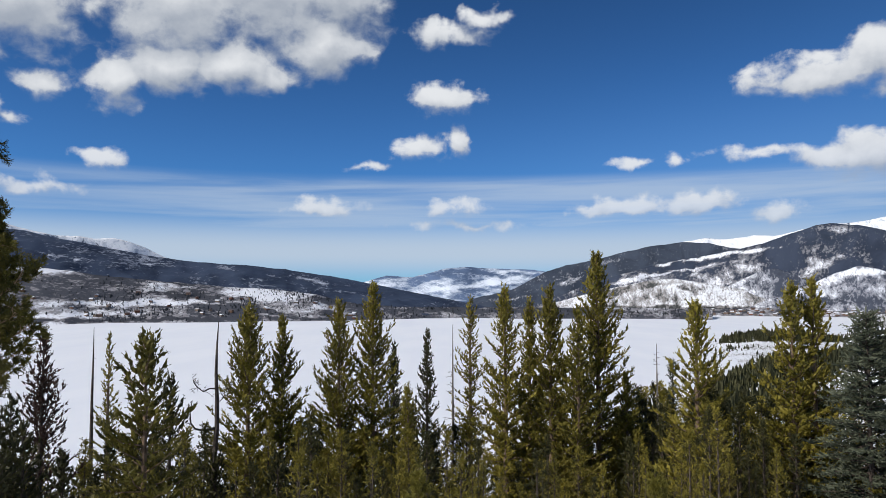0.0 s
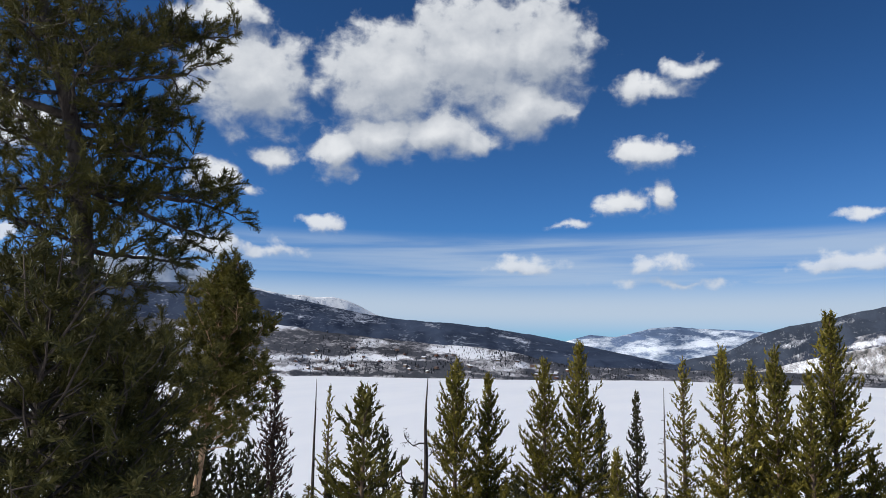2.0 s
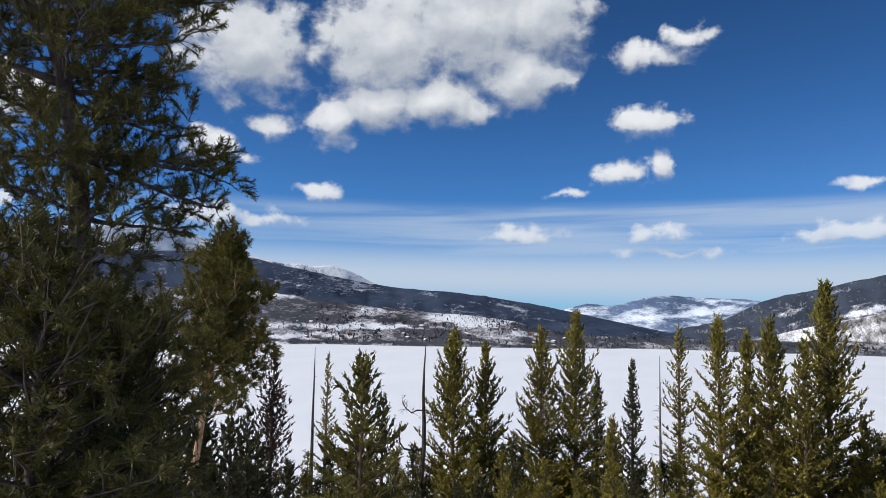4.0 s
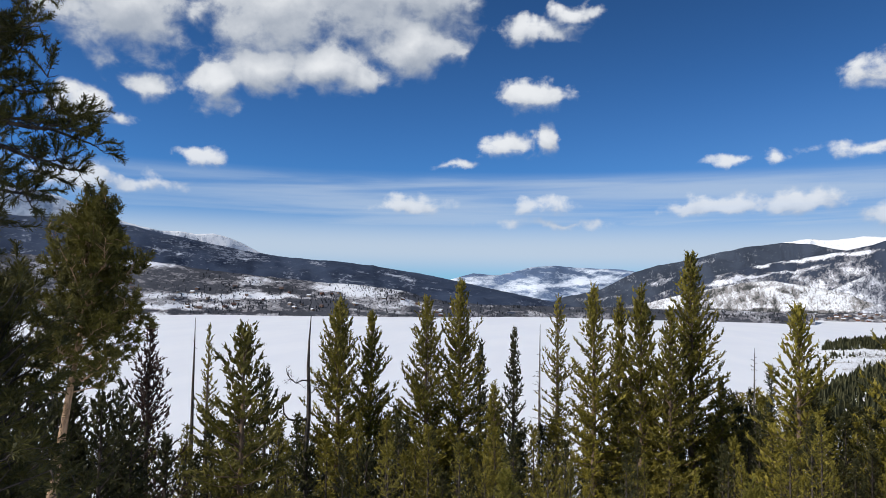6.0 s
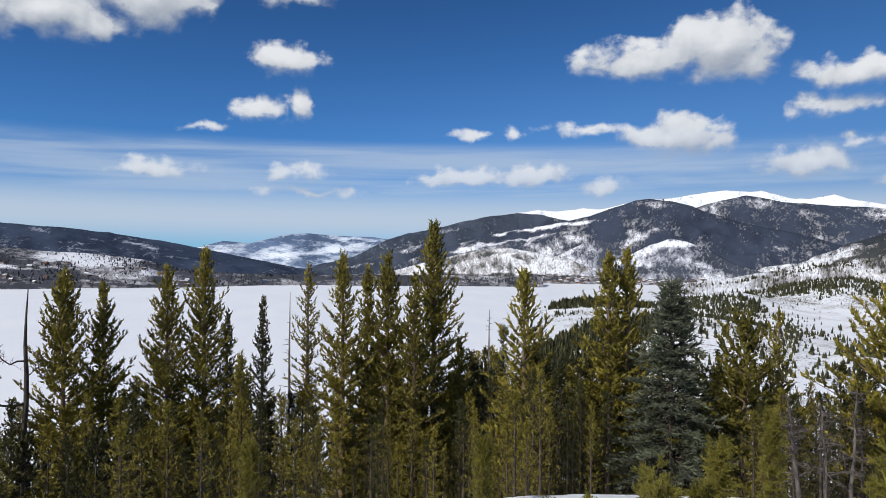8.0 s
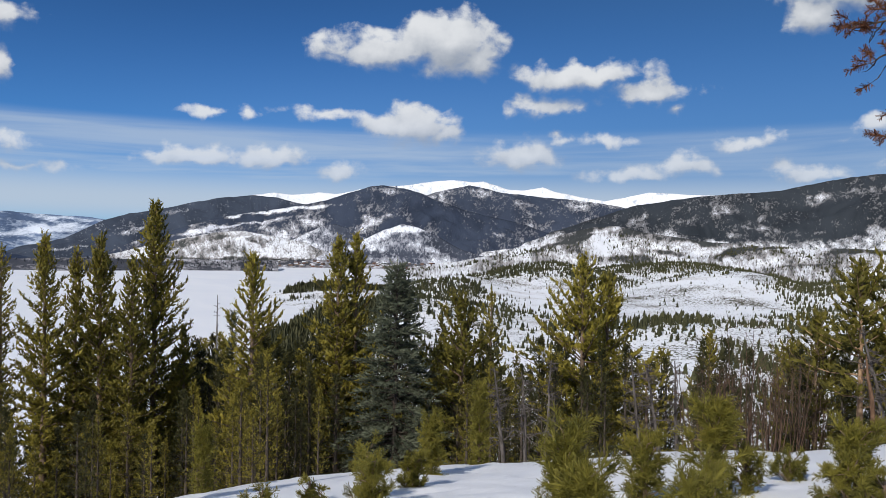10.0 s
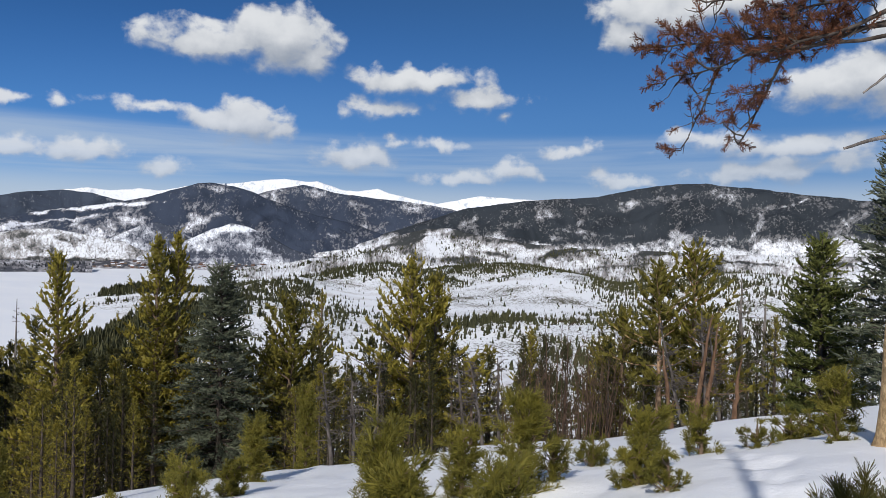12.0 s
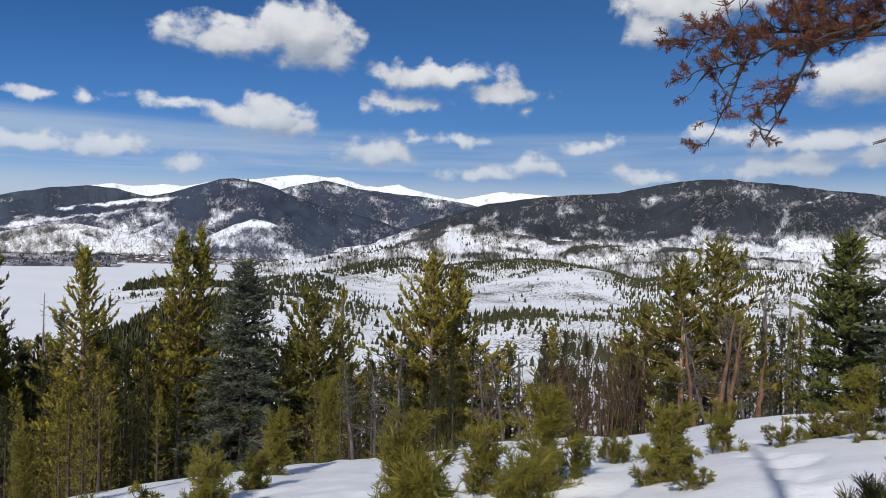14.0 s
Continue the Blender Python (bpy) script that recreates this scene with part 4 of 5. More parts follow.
def snag(x, y, top, half, lean=(0.0, 0.0), bark=None, many=30, thick=0.13):
    bark = bark or (BARK_DARK if half < 0.3 else None)
    SEED[0] += 1
    rng = np.random.default_rng(SEED[0])
    z0 = ground_at(x, y) - 0.1
    height = top - z0
    root = tagged(new("dead_tree"), "bare grey standing dead tree with broken twigs", "dead tree", "dead trees on the slope")
    root.location = (x, y, z0)
    s = np.linspace(0, 1, 10)
    px = np.stack([rng.normal(0, 0.015, 10) + lean[0] * s, rng.normal(0, 0.015, 10) + lean[1] * s, s * height], 1)
    V, F = tubes([(px, thick * (1 - s) ** 0.8 + 0.012)], 8)
    part("trunk", mesh_from("trunk", V, F, bark or BARK_GREY, True), root)
    for k in range(many if half > 0.3 else 9):
        h = height * rng.uniform(0.3, 0.97)
        a = rng.uniform(0, 6.283)
        L = max(half, 0.4) * rng.uniform(0.5, 1.3) * (1.3 - h / height)
        at = [np.interp(h, px[:, 2], px[:, 0]), np.interp(h, px[:, 2], px[:, 1]), h]
        main = stick(rng, at, (math.cos(a), math.sin(a), rng.uniform(-0.3, 0.5)), L, 0.022, 0.35, rng.uniform(-0.3, 0.3))
        paths = [main]
        for w in range(10 if many > 32 else 5 if half > 0.3 else 3):
            i = rng.integers(1, 6)
            paths.append(stick(rng, main[0][i], rng.normal(size=3) + main[0][-1] - main[0][0], L * rng.uniform(0.2, 0.5), 0.009, 0.4, 0.1, 4))
        V, F = tubes(paths, 3)
        part("branch", mesh_from("branch", V, F, bark or BARK_GREY), root)
    return root


def crooked_snag(x, y, top):
    """A dead pole with two limbs that bend out and up like hooks."""
    rng = np.random.default_rng(61)
    z0 = ground_at(x, y) - 0.1
    root = tagged(new("dead_tree"), "blackened dead tree with hooked bare limbs", "dead tree", "dead trees on the slope")
    root.location = (x, y, z0)
    away = np.array([x, y, 0.0]) / math.hypot(x, y)
    aside = np.array([away[1], -away[0], 0.0])
    zs = np.linspace(z0, top, 12)
    px = np.stack([0.04 * np.sin(zs * 1.3), 0.03 * np.cos(zs * 1.7), zs - z0], 1)
    V, F = tubes([(px, np.interp(zs, (z0, top - 3.0, top), (0.17, 0.09, 0.018)))], 8)
    part("trunk", mesh_from("trunk", V, F, BARK_DARK, True), root)
    hooks = ((top - 4.6, (0.0, -0.45, -0.85, -1.05, -1.08, -1.0), (0.0, -0.08, 0.02, 0.3, 0.75, 1.25), 0.06),
             (top - 2.9, (0.0, -0.3, -0.55, -0.8, -0.95, -1.0), (0.0, 0.02, -0.1, 0.1, 0.3, 0.55), 0.04),
             (top - 3.5, (0.0, 0.15, 0.3, 0.45, 0.5, 0.55), (0.0, 0.05, 0.2, 0.3, 0.5, 0.7), 0.025),
             (top - 5.4, (0.0, -0.2, -0.4, -0.5, -0.65, -0.7), (0.0, -0.1, -0.1, -0.3, -0.4, -0.7), 0.03))
    for z, outs, ups, r in hooks:
        o = np.array([0.0, 0.0, z - z0])
        pts = np.array([o + aside * a + away * 0.2 * a + np.array([0, 0, u]) for a, u in zip(outs, ups)])
        paths = [(pts, np.linspace(r, r * 0.3, 6))]
        for k in range(14):
            i = rng.integers(2, 6)
            tw = stick(rng, pts[i], rng.normal(size=3) + (0, 0, 0.3), rng.uniform(0.2, 0.55), 0.012, 0.5, 0.0, 5)
            paths.append(tw)
            paths.append(stick(rng, tw[0][3], rng.normal(size=3), rng.uniform(0.1, 0.25), 0.008, 0.4, 0.0, 4))
        V, F = tubes(paths, 4)
        part("branch", mesh_from("branch", V, F, BARK_DARK), root)
    return root


def bare_shrub(x, y, high, wide, seed):
    rng = np.random.default_rng(seed)
    paths = []
    for k in range(11):
        a, d = rng.uniform(0, 6.283), wide * rng.uniform(0, 0.6)
        L = high * rng.uniform(0.6, 1.1)
        main = stick(rng, (d * math.cos(a), d * math.sin(a), -0.1), (0.12 * math.cos(a), 0.12 * math.sin(a), 1), L, 0.02, 0.12, 0.0, 8)
        paths.append(main)
        for w in range(9):
            i = rng.integers(2, 8)
            paths.append(stick(rng, main[0][i], rng.normal(size=3) * (1, 1, 0.4) + (0, 0, 0.9), L * rng.uniform(0.12, 0.3), 0.008, 0.2, 0.0, 4))
    V, F = tubes(paths, 3)
    ob = new("bare_shrub", mesh_from("bare_shrub", V, F, TWIG))
    ob.location = (x, y, ground_at(x, y))
    return tagged(ob, "leafless reddish-brown thicket of upright stems", "shrub", "thickets at the edge of the snow")


def bearing(az, d):
    return d * math.sin(radians(az)), d * math.cos(radians(az))


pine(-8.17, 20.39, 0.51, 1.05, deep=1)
pine(-8.95, 24.38, -1.06, 0.70, dark=1)
pine(-9.13, 34.80, 1.04, 1.66)
pine(-7.86, 36.14, 0.55, 1.28)
pine(-5.01, 35.64, 1.26, 1.52)
pine(-3.40, 35.83, 2.09, 1.61)
pine(-2.78, 41.90, -1.14, 0.91, dark=1)
pine(-1.42, 29.96, -2.04, 0.69)
pine(-0.86, 39.98, -0.40, 0.92, dark=1)
pine(1.54, 41.97, 1.60, 0.97, sparse=1)
pine(2.86, 33.88, 1.94, 1.26)
pine(4.22, 35.76, 1.50, 0.97)
pine(4.89, 33.65, 1.97, 1.26)
pine(5.94, 32.47, 1.03, 1.07)
pine(7.39, 35.24, 3.53, 1.72)
pine(8.41, 33.99, -2.04, 0.81)
pine(10.92, 38.50, -2.98, 0.68, dark=1)
spruce(13.33, 43.00, -2.17, 0.45)
pine(8.44, 24.61, 1.32, 0.96)
pine(11.56, 24.43, 1.85, 1.08)
pine(12.34, 24.61, 2.06, 0.95)
spruce(12.47, 21.70, 1.20, 1.69)
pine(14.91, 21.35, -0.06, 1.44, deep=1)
pine(18.13, 23.95, -0.07, 0.69, sparse=1)
crooked_snag(-9.92, 32.49, 0.47)
snag(0.57, 41.99, -0.02, 0.81)
snag(11.66, 40.37, -0.98, 0.45)
snag(-19.26, 40.72, -0.08, 0.17, thick=0.2)
pine(-18.54, 41.05, -0.63, 0.62, sparse=1)
pine(-15.24, 28.20, 0.23, 0.94, dead=1)
near_pine(-9.56, 15.33, 3.54, 1.52)
lowpine(-5.01, 5.02, 2.13, 1.16)
lowpine(-6.11, 5.31, 1.85, 1.23)
lowpine(-6.55, 7.1, 1.75, 1.05)
lowpine(-6.2, 7.95, 1.62, 0.85)
lowpine(-4.9, 5.85, 1.5, 0.92)
pine(16.85, 17.30, 1.27, 1.33)
pine(18.12, 17.46, 0.89, 1.06)
pine(16.76, 14.54, -1.53, 0.68)
pine(28.99, 21.70, -2.08, 1.05)
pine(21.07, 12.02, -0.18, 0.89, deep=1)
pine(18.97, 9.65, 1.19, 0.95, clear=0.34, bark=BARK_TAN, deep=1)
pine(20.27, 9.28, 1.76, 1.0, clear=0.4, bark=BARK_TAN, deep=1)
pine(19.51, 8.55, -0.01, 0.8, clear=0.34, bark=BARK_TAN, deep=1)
fir(23.35, 6.88, 2.31, 1.26)
spruce(18.95, 3.97, 4.47, 1.10)
fir(22.07, 3.74, 3.96, 0.85)
pine(17.22, 2.39, 1.72, 0.72, dark=1)
snag(25.40, 10.05, 1.14, 1.04)
snag(26.60, 9.71, 0.55, 1.08)
sapling(4.09, 4.04, 0.41, 0.27)
sapling(3.92, 3.65, 0.25, 0.16)
sapling(3.95, 2.75, 0.44, 0.23)
sapling(6.08, 4.25, 0.35, 0.30)
sapling(6.58, 4.26, -0.12, 0.18)
sapling(5.84, 4.84, -0.13, 0.22)
sapling(7.81, 4.57, -0.40, 0.18)
sapling(6.54, 3.19, 0.33, 0.18)
sapling(6.33, 3.16, 0.07, 0.16)
sapling(6.10, 2.75, 0.04, 0.09)
sapling(8.21, 3.44, 0.05, 0.24)
sapling(8.43, 2.92, -0.24, 0.07)
sapling(9.11, 2.81, -0.21, 0.16)
sapling(9.17, 2.63, -0.21, 0.13)
sapling(8.48, 2.15, -0.13, 0.08)
sapling(9.44, 2.42, 0.50, 0.42)
sapling(8.92, 1.14, 0.72, 0.20)
sprig(3.61, 0.65, 0.76, 0.11, 9)
sprig(3.48, 0.75, 0.66, 0.05, 4)
sprig(3.57, 0.38, 0.78, 0.07, 4)
sapling(7.19, 10.91, -1.15, 0.35)
sapling(9.65, 12.88, -1.17, 0.3)
sapling(4.38, 7.89, -0.67, 0.24)
sapling(5.40, 8.49, -1.15, 0.11)
sapling(-0.53, 16.99, -2.29, 0.50)
sapling(2.93, 7.48, -0.83, 0.15)
sapling(3.78, 8.22, -1.13, 0.11)
sapling(3.99, 7.01, -0.51, 0.25)
sapling(5.40, 8.51, -1.14, 0.14)
sapling(4.41, 15.40, -2.01, 0.37)

# undergrowth round the foot of the pine by the overlook, needles darkened for shade
for az, d, el, wide in ((-35.6, 22.0, -6.6, 0.8), (-34.2, 23.5, -7.2, 0.8), (-33.2, 24.0, -6.8, 0.9), (-31.4, 23.0, -7.6, 0.8), (-30.2, 25.5, -7.0, 0.7), (-29.4, 24.5, -8.6, 0.7), (-37.2, 22.0, -5.4, 0.9)):
    x, y = bearing(az, d)
    pine(x, y, EYE + d * math.tan(radians(el)), wide, dark=1)

# thickets at the edge of the snow bench
for k, az in enumerate((52.9, 54.0, 54.7, 55.9, 57.0, 57.6, 58.9, 60.1)):
    x, y = bearing(az, 19.2 + (k * 7 % 5) * 1.0)
    bare_shrub(x, y, 1.9 + (k * 5 % 4) * 0.4, 0.6, 900 + k)
for az, d, el, wide in ((48.8, 21.0, -7.4, 0.5), (50.2, 20.5, -7.9, 0.55), (51.3, 21.5, -7.6, 0.5), (65.0, 20.0, -4.6, 0.6), (66.4, 20.5, -3.6, 0.65), (67.4, 21.0, -4.2, 0.6), (38.6, 20.0, -8.6, 0.55), (40.2, 20.5, -9.2, 0.6), (41.6, 21.0, -8.4, 0.5)):
    x, y = bearing(az, d)
    snag(x, y, EYE + d * math.tan(radians(el)), wide, lean=(0.7 * math.sin(az * 5), 0.4 * math.cos(az * 3)), many=36, thick=0.05, bark=BARK_ASH)
for az, d, el, slant in ((65.6, 18.5, -4.0, 0.5), (66.3, 18.8, -4.6, 0.42), (64.2, 18.2, -6.5, -0.3), (68.3, 19.0, -7.0, 0.2)):
    x, y = bearing(az, d)
    snag(x, y, EYE + d * math.tan(radians(el)), 0.31, lean=(slant, -0.4 * slant), bark=BARK_RED, many=6, thick=0.062)


def bough(rng, start, end, thick, leafy, side=0.45, twigs=4, full=0.9, sag=0.0, crook=0.18):
    """A crooked limb with side branches and twigs: its paths, and the places, axes and sizes of its tufts."""
    start, end = np.asarray(start, float), np.asarray(end, float)
    length = float(np.linalg.norm(end - start))
    pts, rad = stick(rng, start, end - start, length, thick, crook, sag, 10)
    off = end - pts[-1]
    pts = pts + off * (np.linspace(0, 1, 10) ** 1.5)[:, None]
    paths, at, way, size = [(pts, rad)], [], [], []
    ahead = (end - start) / length
    across = np.cross(ahead, (0, 0, 1.0))
    for w in np.linspace(leafy, 1.0, max(4, int(length * (1 - leafy) / 0.085))):
        o = np.array([np.interp(w, np.linspace(0, 1, 10), pts[:, c]) for c in range(3)])
        d = ahead * rng.uniform(0.2, 0.9) + across * rng.choice((-1, 1)) * rng.uniform(0.2, 1.0) + np.array([0, 0, rng.normal(0.12, 0.5)])
        sub = stick(rng, o, d, side * rng.uniform(0.45, 1.15) * (1.1 - 0.4 * w), 0.011, 0.4, rng.uniform(-0.35, 0.3), 6)
        paths.append(sub)
        for e in range(twigs):
            i = rng.integers(2, 6)
            tw = stick(rng, sub[0][i], rng.normal(0, 0.6, 3) + ahead * 0.5 + (0, 0, 0.3), rng.uniform(0.06, 0.2), 0.006, 0.35, -0.25, 4)
            paths.append(tw)
            if rng.random() < full:
                for q in range(rng.integers(1, 3)):
                    at.append(tw[0][-1] - (tw[0][-1] - tw[0][0]) * 0.45 * q)
                    way.append(tw[0][-1] - tw[0][0] + rng.normal(0, 0.03, 3))
                    size.append(rng.uniform(0.8, 1.25))
    return paths, at, way, size


def old_pine():
    """The tall pine by the overlook, with crooked limbs that carry brushes of needles at their ends."""
    rng = np.random.default_rng(41)
    x, y = -6.59, 6.27
    z0 = ground_at(x, y) - 0.2
    root = tagged(new("pine_tree"), "tall shaggy pine with crooked limbs close to the overlook", "tree", "pines below the overlook")
    root.location = (x, y, z0)
    away = np.array([x, y, 0.0]) / math.hypot(x, y)
    aside = np.array([away[1], -away[0], 0.0])

    def spot(right, z, depth=0.0):
        return aside * right + away * depth + np.array([0, 0, z - z0])

    zs = np.array([z0, 0.0, 1.2, 2.2, 3.0, 3.6, 4.2, 4.8, 5.4, 6.2, 7.0, 7.6])
    rs = np.interp(zs, (z0, 2.1, 3.6, 5.0, 6.2, 7.6), (0.72, 0.6, 0.5, 0.05, -0.15, -0.2)) + 0.04 * np.sin(zs * 3.1)
    px = np.array([spot(r, z) for r, z in zip(rs, zs)])
    V, F = tubes([(px, np.interp(zs, (z0, 3.0, 7.6), (0.17, 0.11, 0.02)))], 12)
    part("trunk", mesh_from("trunk", V, F, BARK_DARK, True), root)

    def limb(h, end, thick=0.035, leafy=0.3, side=0.45, twigs=5, full=0.9, sag=0.0):
        o = np.array([np.interp(h, zs, px[:, c]) for c in range(3)])
        paths, at, way, size = bough(rng, o, end, thick, leafy, side, twigs, full, sag)
        V, F = tubes(paths, 5)
        made = part("limb", mesh_from("limb", V, F, BARK_DARK), root, "crooked grey limb with bare inner twigs")
        V, F = tufts(rng, at, way, size, [brush(rng, 76, 0.13, 0.068, 0.0075, 74, 0.016) for _ in range(6)])
        part("needles", mesh_from("needles", V, F, PINE_DARK), made, "dark green brushes of needles")["kind"] = "stuff"

    limb(4.75, spot(1.85, 5.5), 0.045, 0.35)
    limb(4.9, spot(1.35, 5.45, 0.3), 0.04, 0.3)
    limb(4.6, spot(1.5, 4.85, -0.3), 0.04, 0.3)
    limb(4.35, spot(1.45, 4.6, 0.4), 0.04, 0.25)
    limb(4.1, spot(1.45, 4.15, -0.2), 0.04, 0.35)
    limb(3.9, spot(1.5, 3.8, 0.2), 0.036, 0.35)
    limb(3.5, spot(2.1, 3.3, 0.0), 0.042, 0.62, 0.5)
    limb(3.45, spot(1.95, 3.5, 0.35), 0.036, 0.6, 0.45)
    limb(3.4, spot(1.85, 2.95, -0.2), 0.034, 0.6, 0.4, sag=-0.2)
    limb(3.1, spot(1.1, 3.3, -0.4), 0.034, 0.3)
    limb(2.7, spot(1.55, 2.65, 0.1), 0.034, 0.35)
    limb(2.5, spot(1.1, 2.3, -0.4), 0.03, 0.5, 0.4, full=0.5)
    limb(2.9, spot(0.9, 3.9, 0.4), 0.03, 0.25)
    limb(4.2, spot(-0.6, 4.4, 0.1), 0.06, 0.55)
    limb(5.2, spot(-0.9, 5.6, 0.0), 0.04, 0.4)
    limb(5.3, spot(0.75, 6.0, 0.1), 0.034, 0.3)
    limb(5.6, spot(0.8, 6.5, -0.2), 0.03, 0.3)
    limb(6.2, spot(-0.7, 6.9, 0.2), 0.03, 0.3)
    limb(6.4, spot(0.6, 7.2, 0.1), 0.03, 0.3)
    for k in range(34):
        h = 1.2 + 0.13 * k
        a = 2.4 * k
        reach = 1.05 + 0.3 * math.sin(k * 1.7)
        if 1.7 < h < 3.1 and math.cos(a) > 0.0:
            reach *= 0.5
        limb(h, spot(np.interp(h, zs, rs) + reach * (math.cos(a) * 0.8 - 0.15), h + rng.uniform(-0.15, 0.35), reach * math.sin(a)), 0.028, 0.25)


old_pine()


def rusty_pine():
    """The dead pine by the overlook, with rust-red needles on its last limbs."""
    rng = np.random.default_rng(7)
    x, y = 8.21, 1.58
    z0 = ground_at(x, y) - 0.2
    root = tagged(new("dead_pine"), "dead pine with peeling tan trunk and rust-red needles", "dead tree")
    root.location = (x, y, z0)
    away = np.array([x, y, 0.0]) / math.hypot(x, y)
    aside = np.array([away[1], -away[0], 0.0])

    def spot(right, z, depth=0.0):
        return aside * right + away * depth + np.array([0, 0, z - z0])

    zs = np.linspace(z0, 7.8, 30)
    rs = np.interp(zs, (z0, -0.14, 1.5, 3.1, 4.2, 7.8), (-0.1, -0.06, 0.04, 0.11, 0.14, 0.1)) + 0.008 * np.sin(zs * 5)
    px = np.array([spot(r, z) for r, z in zip(rs, zs)])
    V, F = tubes([(px, np.interp(zs, (z0, z0 + 0.35, 2.0, 4.2, 7.8), (0.13, 0.105, 0.1, 0.098, 0.05)) + 0.004 * np.sin(zs * 21))], 24)
    part("trunk", mesh_from("trunk", V, F, PEELED, True), root)

    def on(z):
        return np.array([np.interp(z, zs, px[:, c]) for c in range(3)])

    # bare broken limbs
    for z, end, r, bend in ((2.87, spot(-0.47, 2.8), 0.026, 0.1), (3.63, spot(-0.27, 3.3, -0.1), 0.018, 0.2), (3.33, spot(0.75, 3.62), 0.042, 0.12), (3.0, spot(0.36, 3.13), 0.014, 0.2), (4.1, spot(0.7, 3.9, 0.1), 0.026, 0.25), (3.5, spot(0.3, 3.72, -0.2), 0.014, 0.3)):
        o = on(z)
        pts, rad = stick(rng, o, end - o, float(np.linalg.norm(end - o)), r, bend, 0.08, 9)
        V, F = tubes([(pts, rad * 0.75 + r * 0.25)], 8)
        part("broken_limb", mesh_from("broken_limb", V, F, BARK_GREY, True), root)
    # limbs that still hold needles
    for o, end, thick, leafy, side, full, sag in (
        (on(3.85), spot(-2.3, 3.98, 0.05), 0.026, 0.3, 0.34, 0.8, -0.1),
        (on(3.82), spot(-2.05, 3.6, -0.15), 0.024, 0.45, 0.36, 0.8, -0.12),
        (on(3.95), spot(-1.15, 3.75, 0.25), 0.032, 0.25, 0.34, 0.95, 0.0),
        (on(4.05), spot(-0.95, 3.72, -0.25), 0.03, 0.3, 0.34, 0.95, 0.0),
        (on(4.25), spot(-1.0, 4.15, 0.1), 0.03, 0.25, 0.36, 0.85, 0.0),
        (on(4.4), spot(-1.75, 4.35, -0.1), 0.03, 0.4, 0.5, 0.12, 0.0),
        (on(4.55), spot(-0.8, 4.5, 0.3), 0.03, 0.3, 0.4, 0.7, 0.0),
        (spot(-0.95, 3.72, -0.05), spot(-1.42, 2.85, 0.0), 0.02, 0.25, 0.3, 0.62, 0.0),
        (spot(-1.55, 3.8, 0.0), spot(-1.95, 3.0, 0.1), 0.016, 0.3, 0.22, 0.5, 0.0),
    ):
        paths, at, way, size = bough(rng, o, end, thick, leafy, side, 4, full, sag, 0.16)
        V, F = tubes(paths, 5)
        limb = part("limb", mesh_from("limb", V, F, BARK_DARK), root, "bare dark crooked limb")
        V, F = tufts(rng, at, way, size, [brush(rng, 84, 0.095, 0.055, 0.0062, 80, 0.01) for _ in range(5)])
        part("needles", mesh_from("needles", V, F, RUST), limb, "clusters of rust-red dead needles")["kind"] = "stuff"


rusty_pine()

# two trees behind the overlook, whose shadows cross the snow
snag(-3.45, -2.82, ground_at(-3.45, -2.82) + 10.5, 0.25, thick=0.14)
conifer("pine_tree", "tall pine behind the overlook with a bare lower trunk", -3.2, -5.6, ground_at(-3.2, -5.6) + 12.0, 1.0, PINE, BARK_TAN, 77, clear=0.45, shape=0.5, dense=1.2, gaps=0.2, axis=0.2, core=0.05, count=8, group="pines below the overlook")

# the deeper forest down the slope: a few kinds, copied
FOREST = random.Random(5)
KINDS = [conifer(("pine_tree", "fir_tree")[k % 2], ("olive-green pine in the forest down the slope", "conifer in the forest down the slope, needles darkened for shade")[k % 2], 0.0, 0.0, 10.0 + k, 1.25 + 0.1 * k, (PINE, NEEDLES_SHADE, PINE, NEEDLES_SHADE, PINE)[k], BARK_DARK, 700 + k, clear=0.1, shape=0.72, flare=1.2, dense=0.21, whorl=0.8, start=0.15, axis=0.4, core=0.0,
                 blade=0.26, width=0.085, count=8, spread=58, keep=(0, 4), group="forest down the slope", base=0.0) for k in range(5)]


def plant(proto, high, x, y, tip):
    z = ground_at(x, y) - 0.2
    s = max(0.25, (tip - z) / high)
    wide = s * FOREST.uniform(0.9, 1.25)
    ob = copy_thing(proto, Matrix.LocRotScale((x, y, z), Euler((0, 0, FOREST.uniform(0, 6.28))), (wide, wide, s)))
    ob.scale = (wide, wide, s)
    return ob


def stand(count, az0, az1, near, far, low, high, kinds):
    """Trees between two bearings and distances, their tips between two heights in degrees."""
    for k in range(count):
        az = az0 + (az1 - az0) * (k + FOREST.random()) / count
        d = FOREST.uniform(near, far)
        if 25.5 < az < 34.5 and d < 28:
            d += 6.0
        elif -12 < az < 17 and d < 38 and low > -14:
            d += 12.0
        x, y = bearing(az, d)
        i = FOREST.choice(kinds)
        plant(KINDS[i], 10.0 + i, x, y, EYE + d * math.tan(radians(FOREST.uniform(low, high))))


stand(26, -40, -13, 29, 40, -13.5, -10.0, (0, 1, 3, 4))
stand(14, 28, 80, 40, 64, -10.5, -6.8, (0, 1, 2, 3, 4))
stand(50, 20, 84, 23, 36, -13.0, -7.8, (1, 3, 1, 3, 0, 2, 4))
stand(24, 42, 74, 22.5, 27, -9.8, -6.0, (1, 3))
stand(34, -14, 24, 21, 30, -15.5, -10.0, (0, 2, 4, 1))
stand(24, 4, 46, 23, 34, -13.5, -8.0, (1, 3, 1, 3, 0))
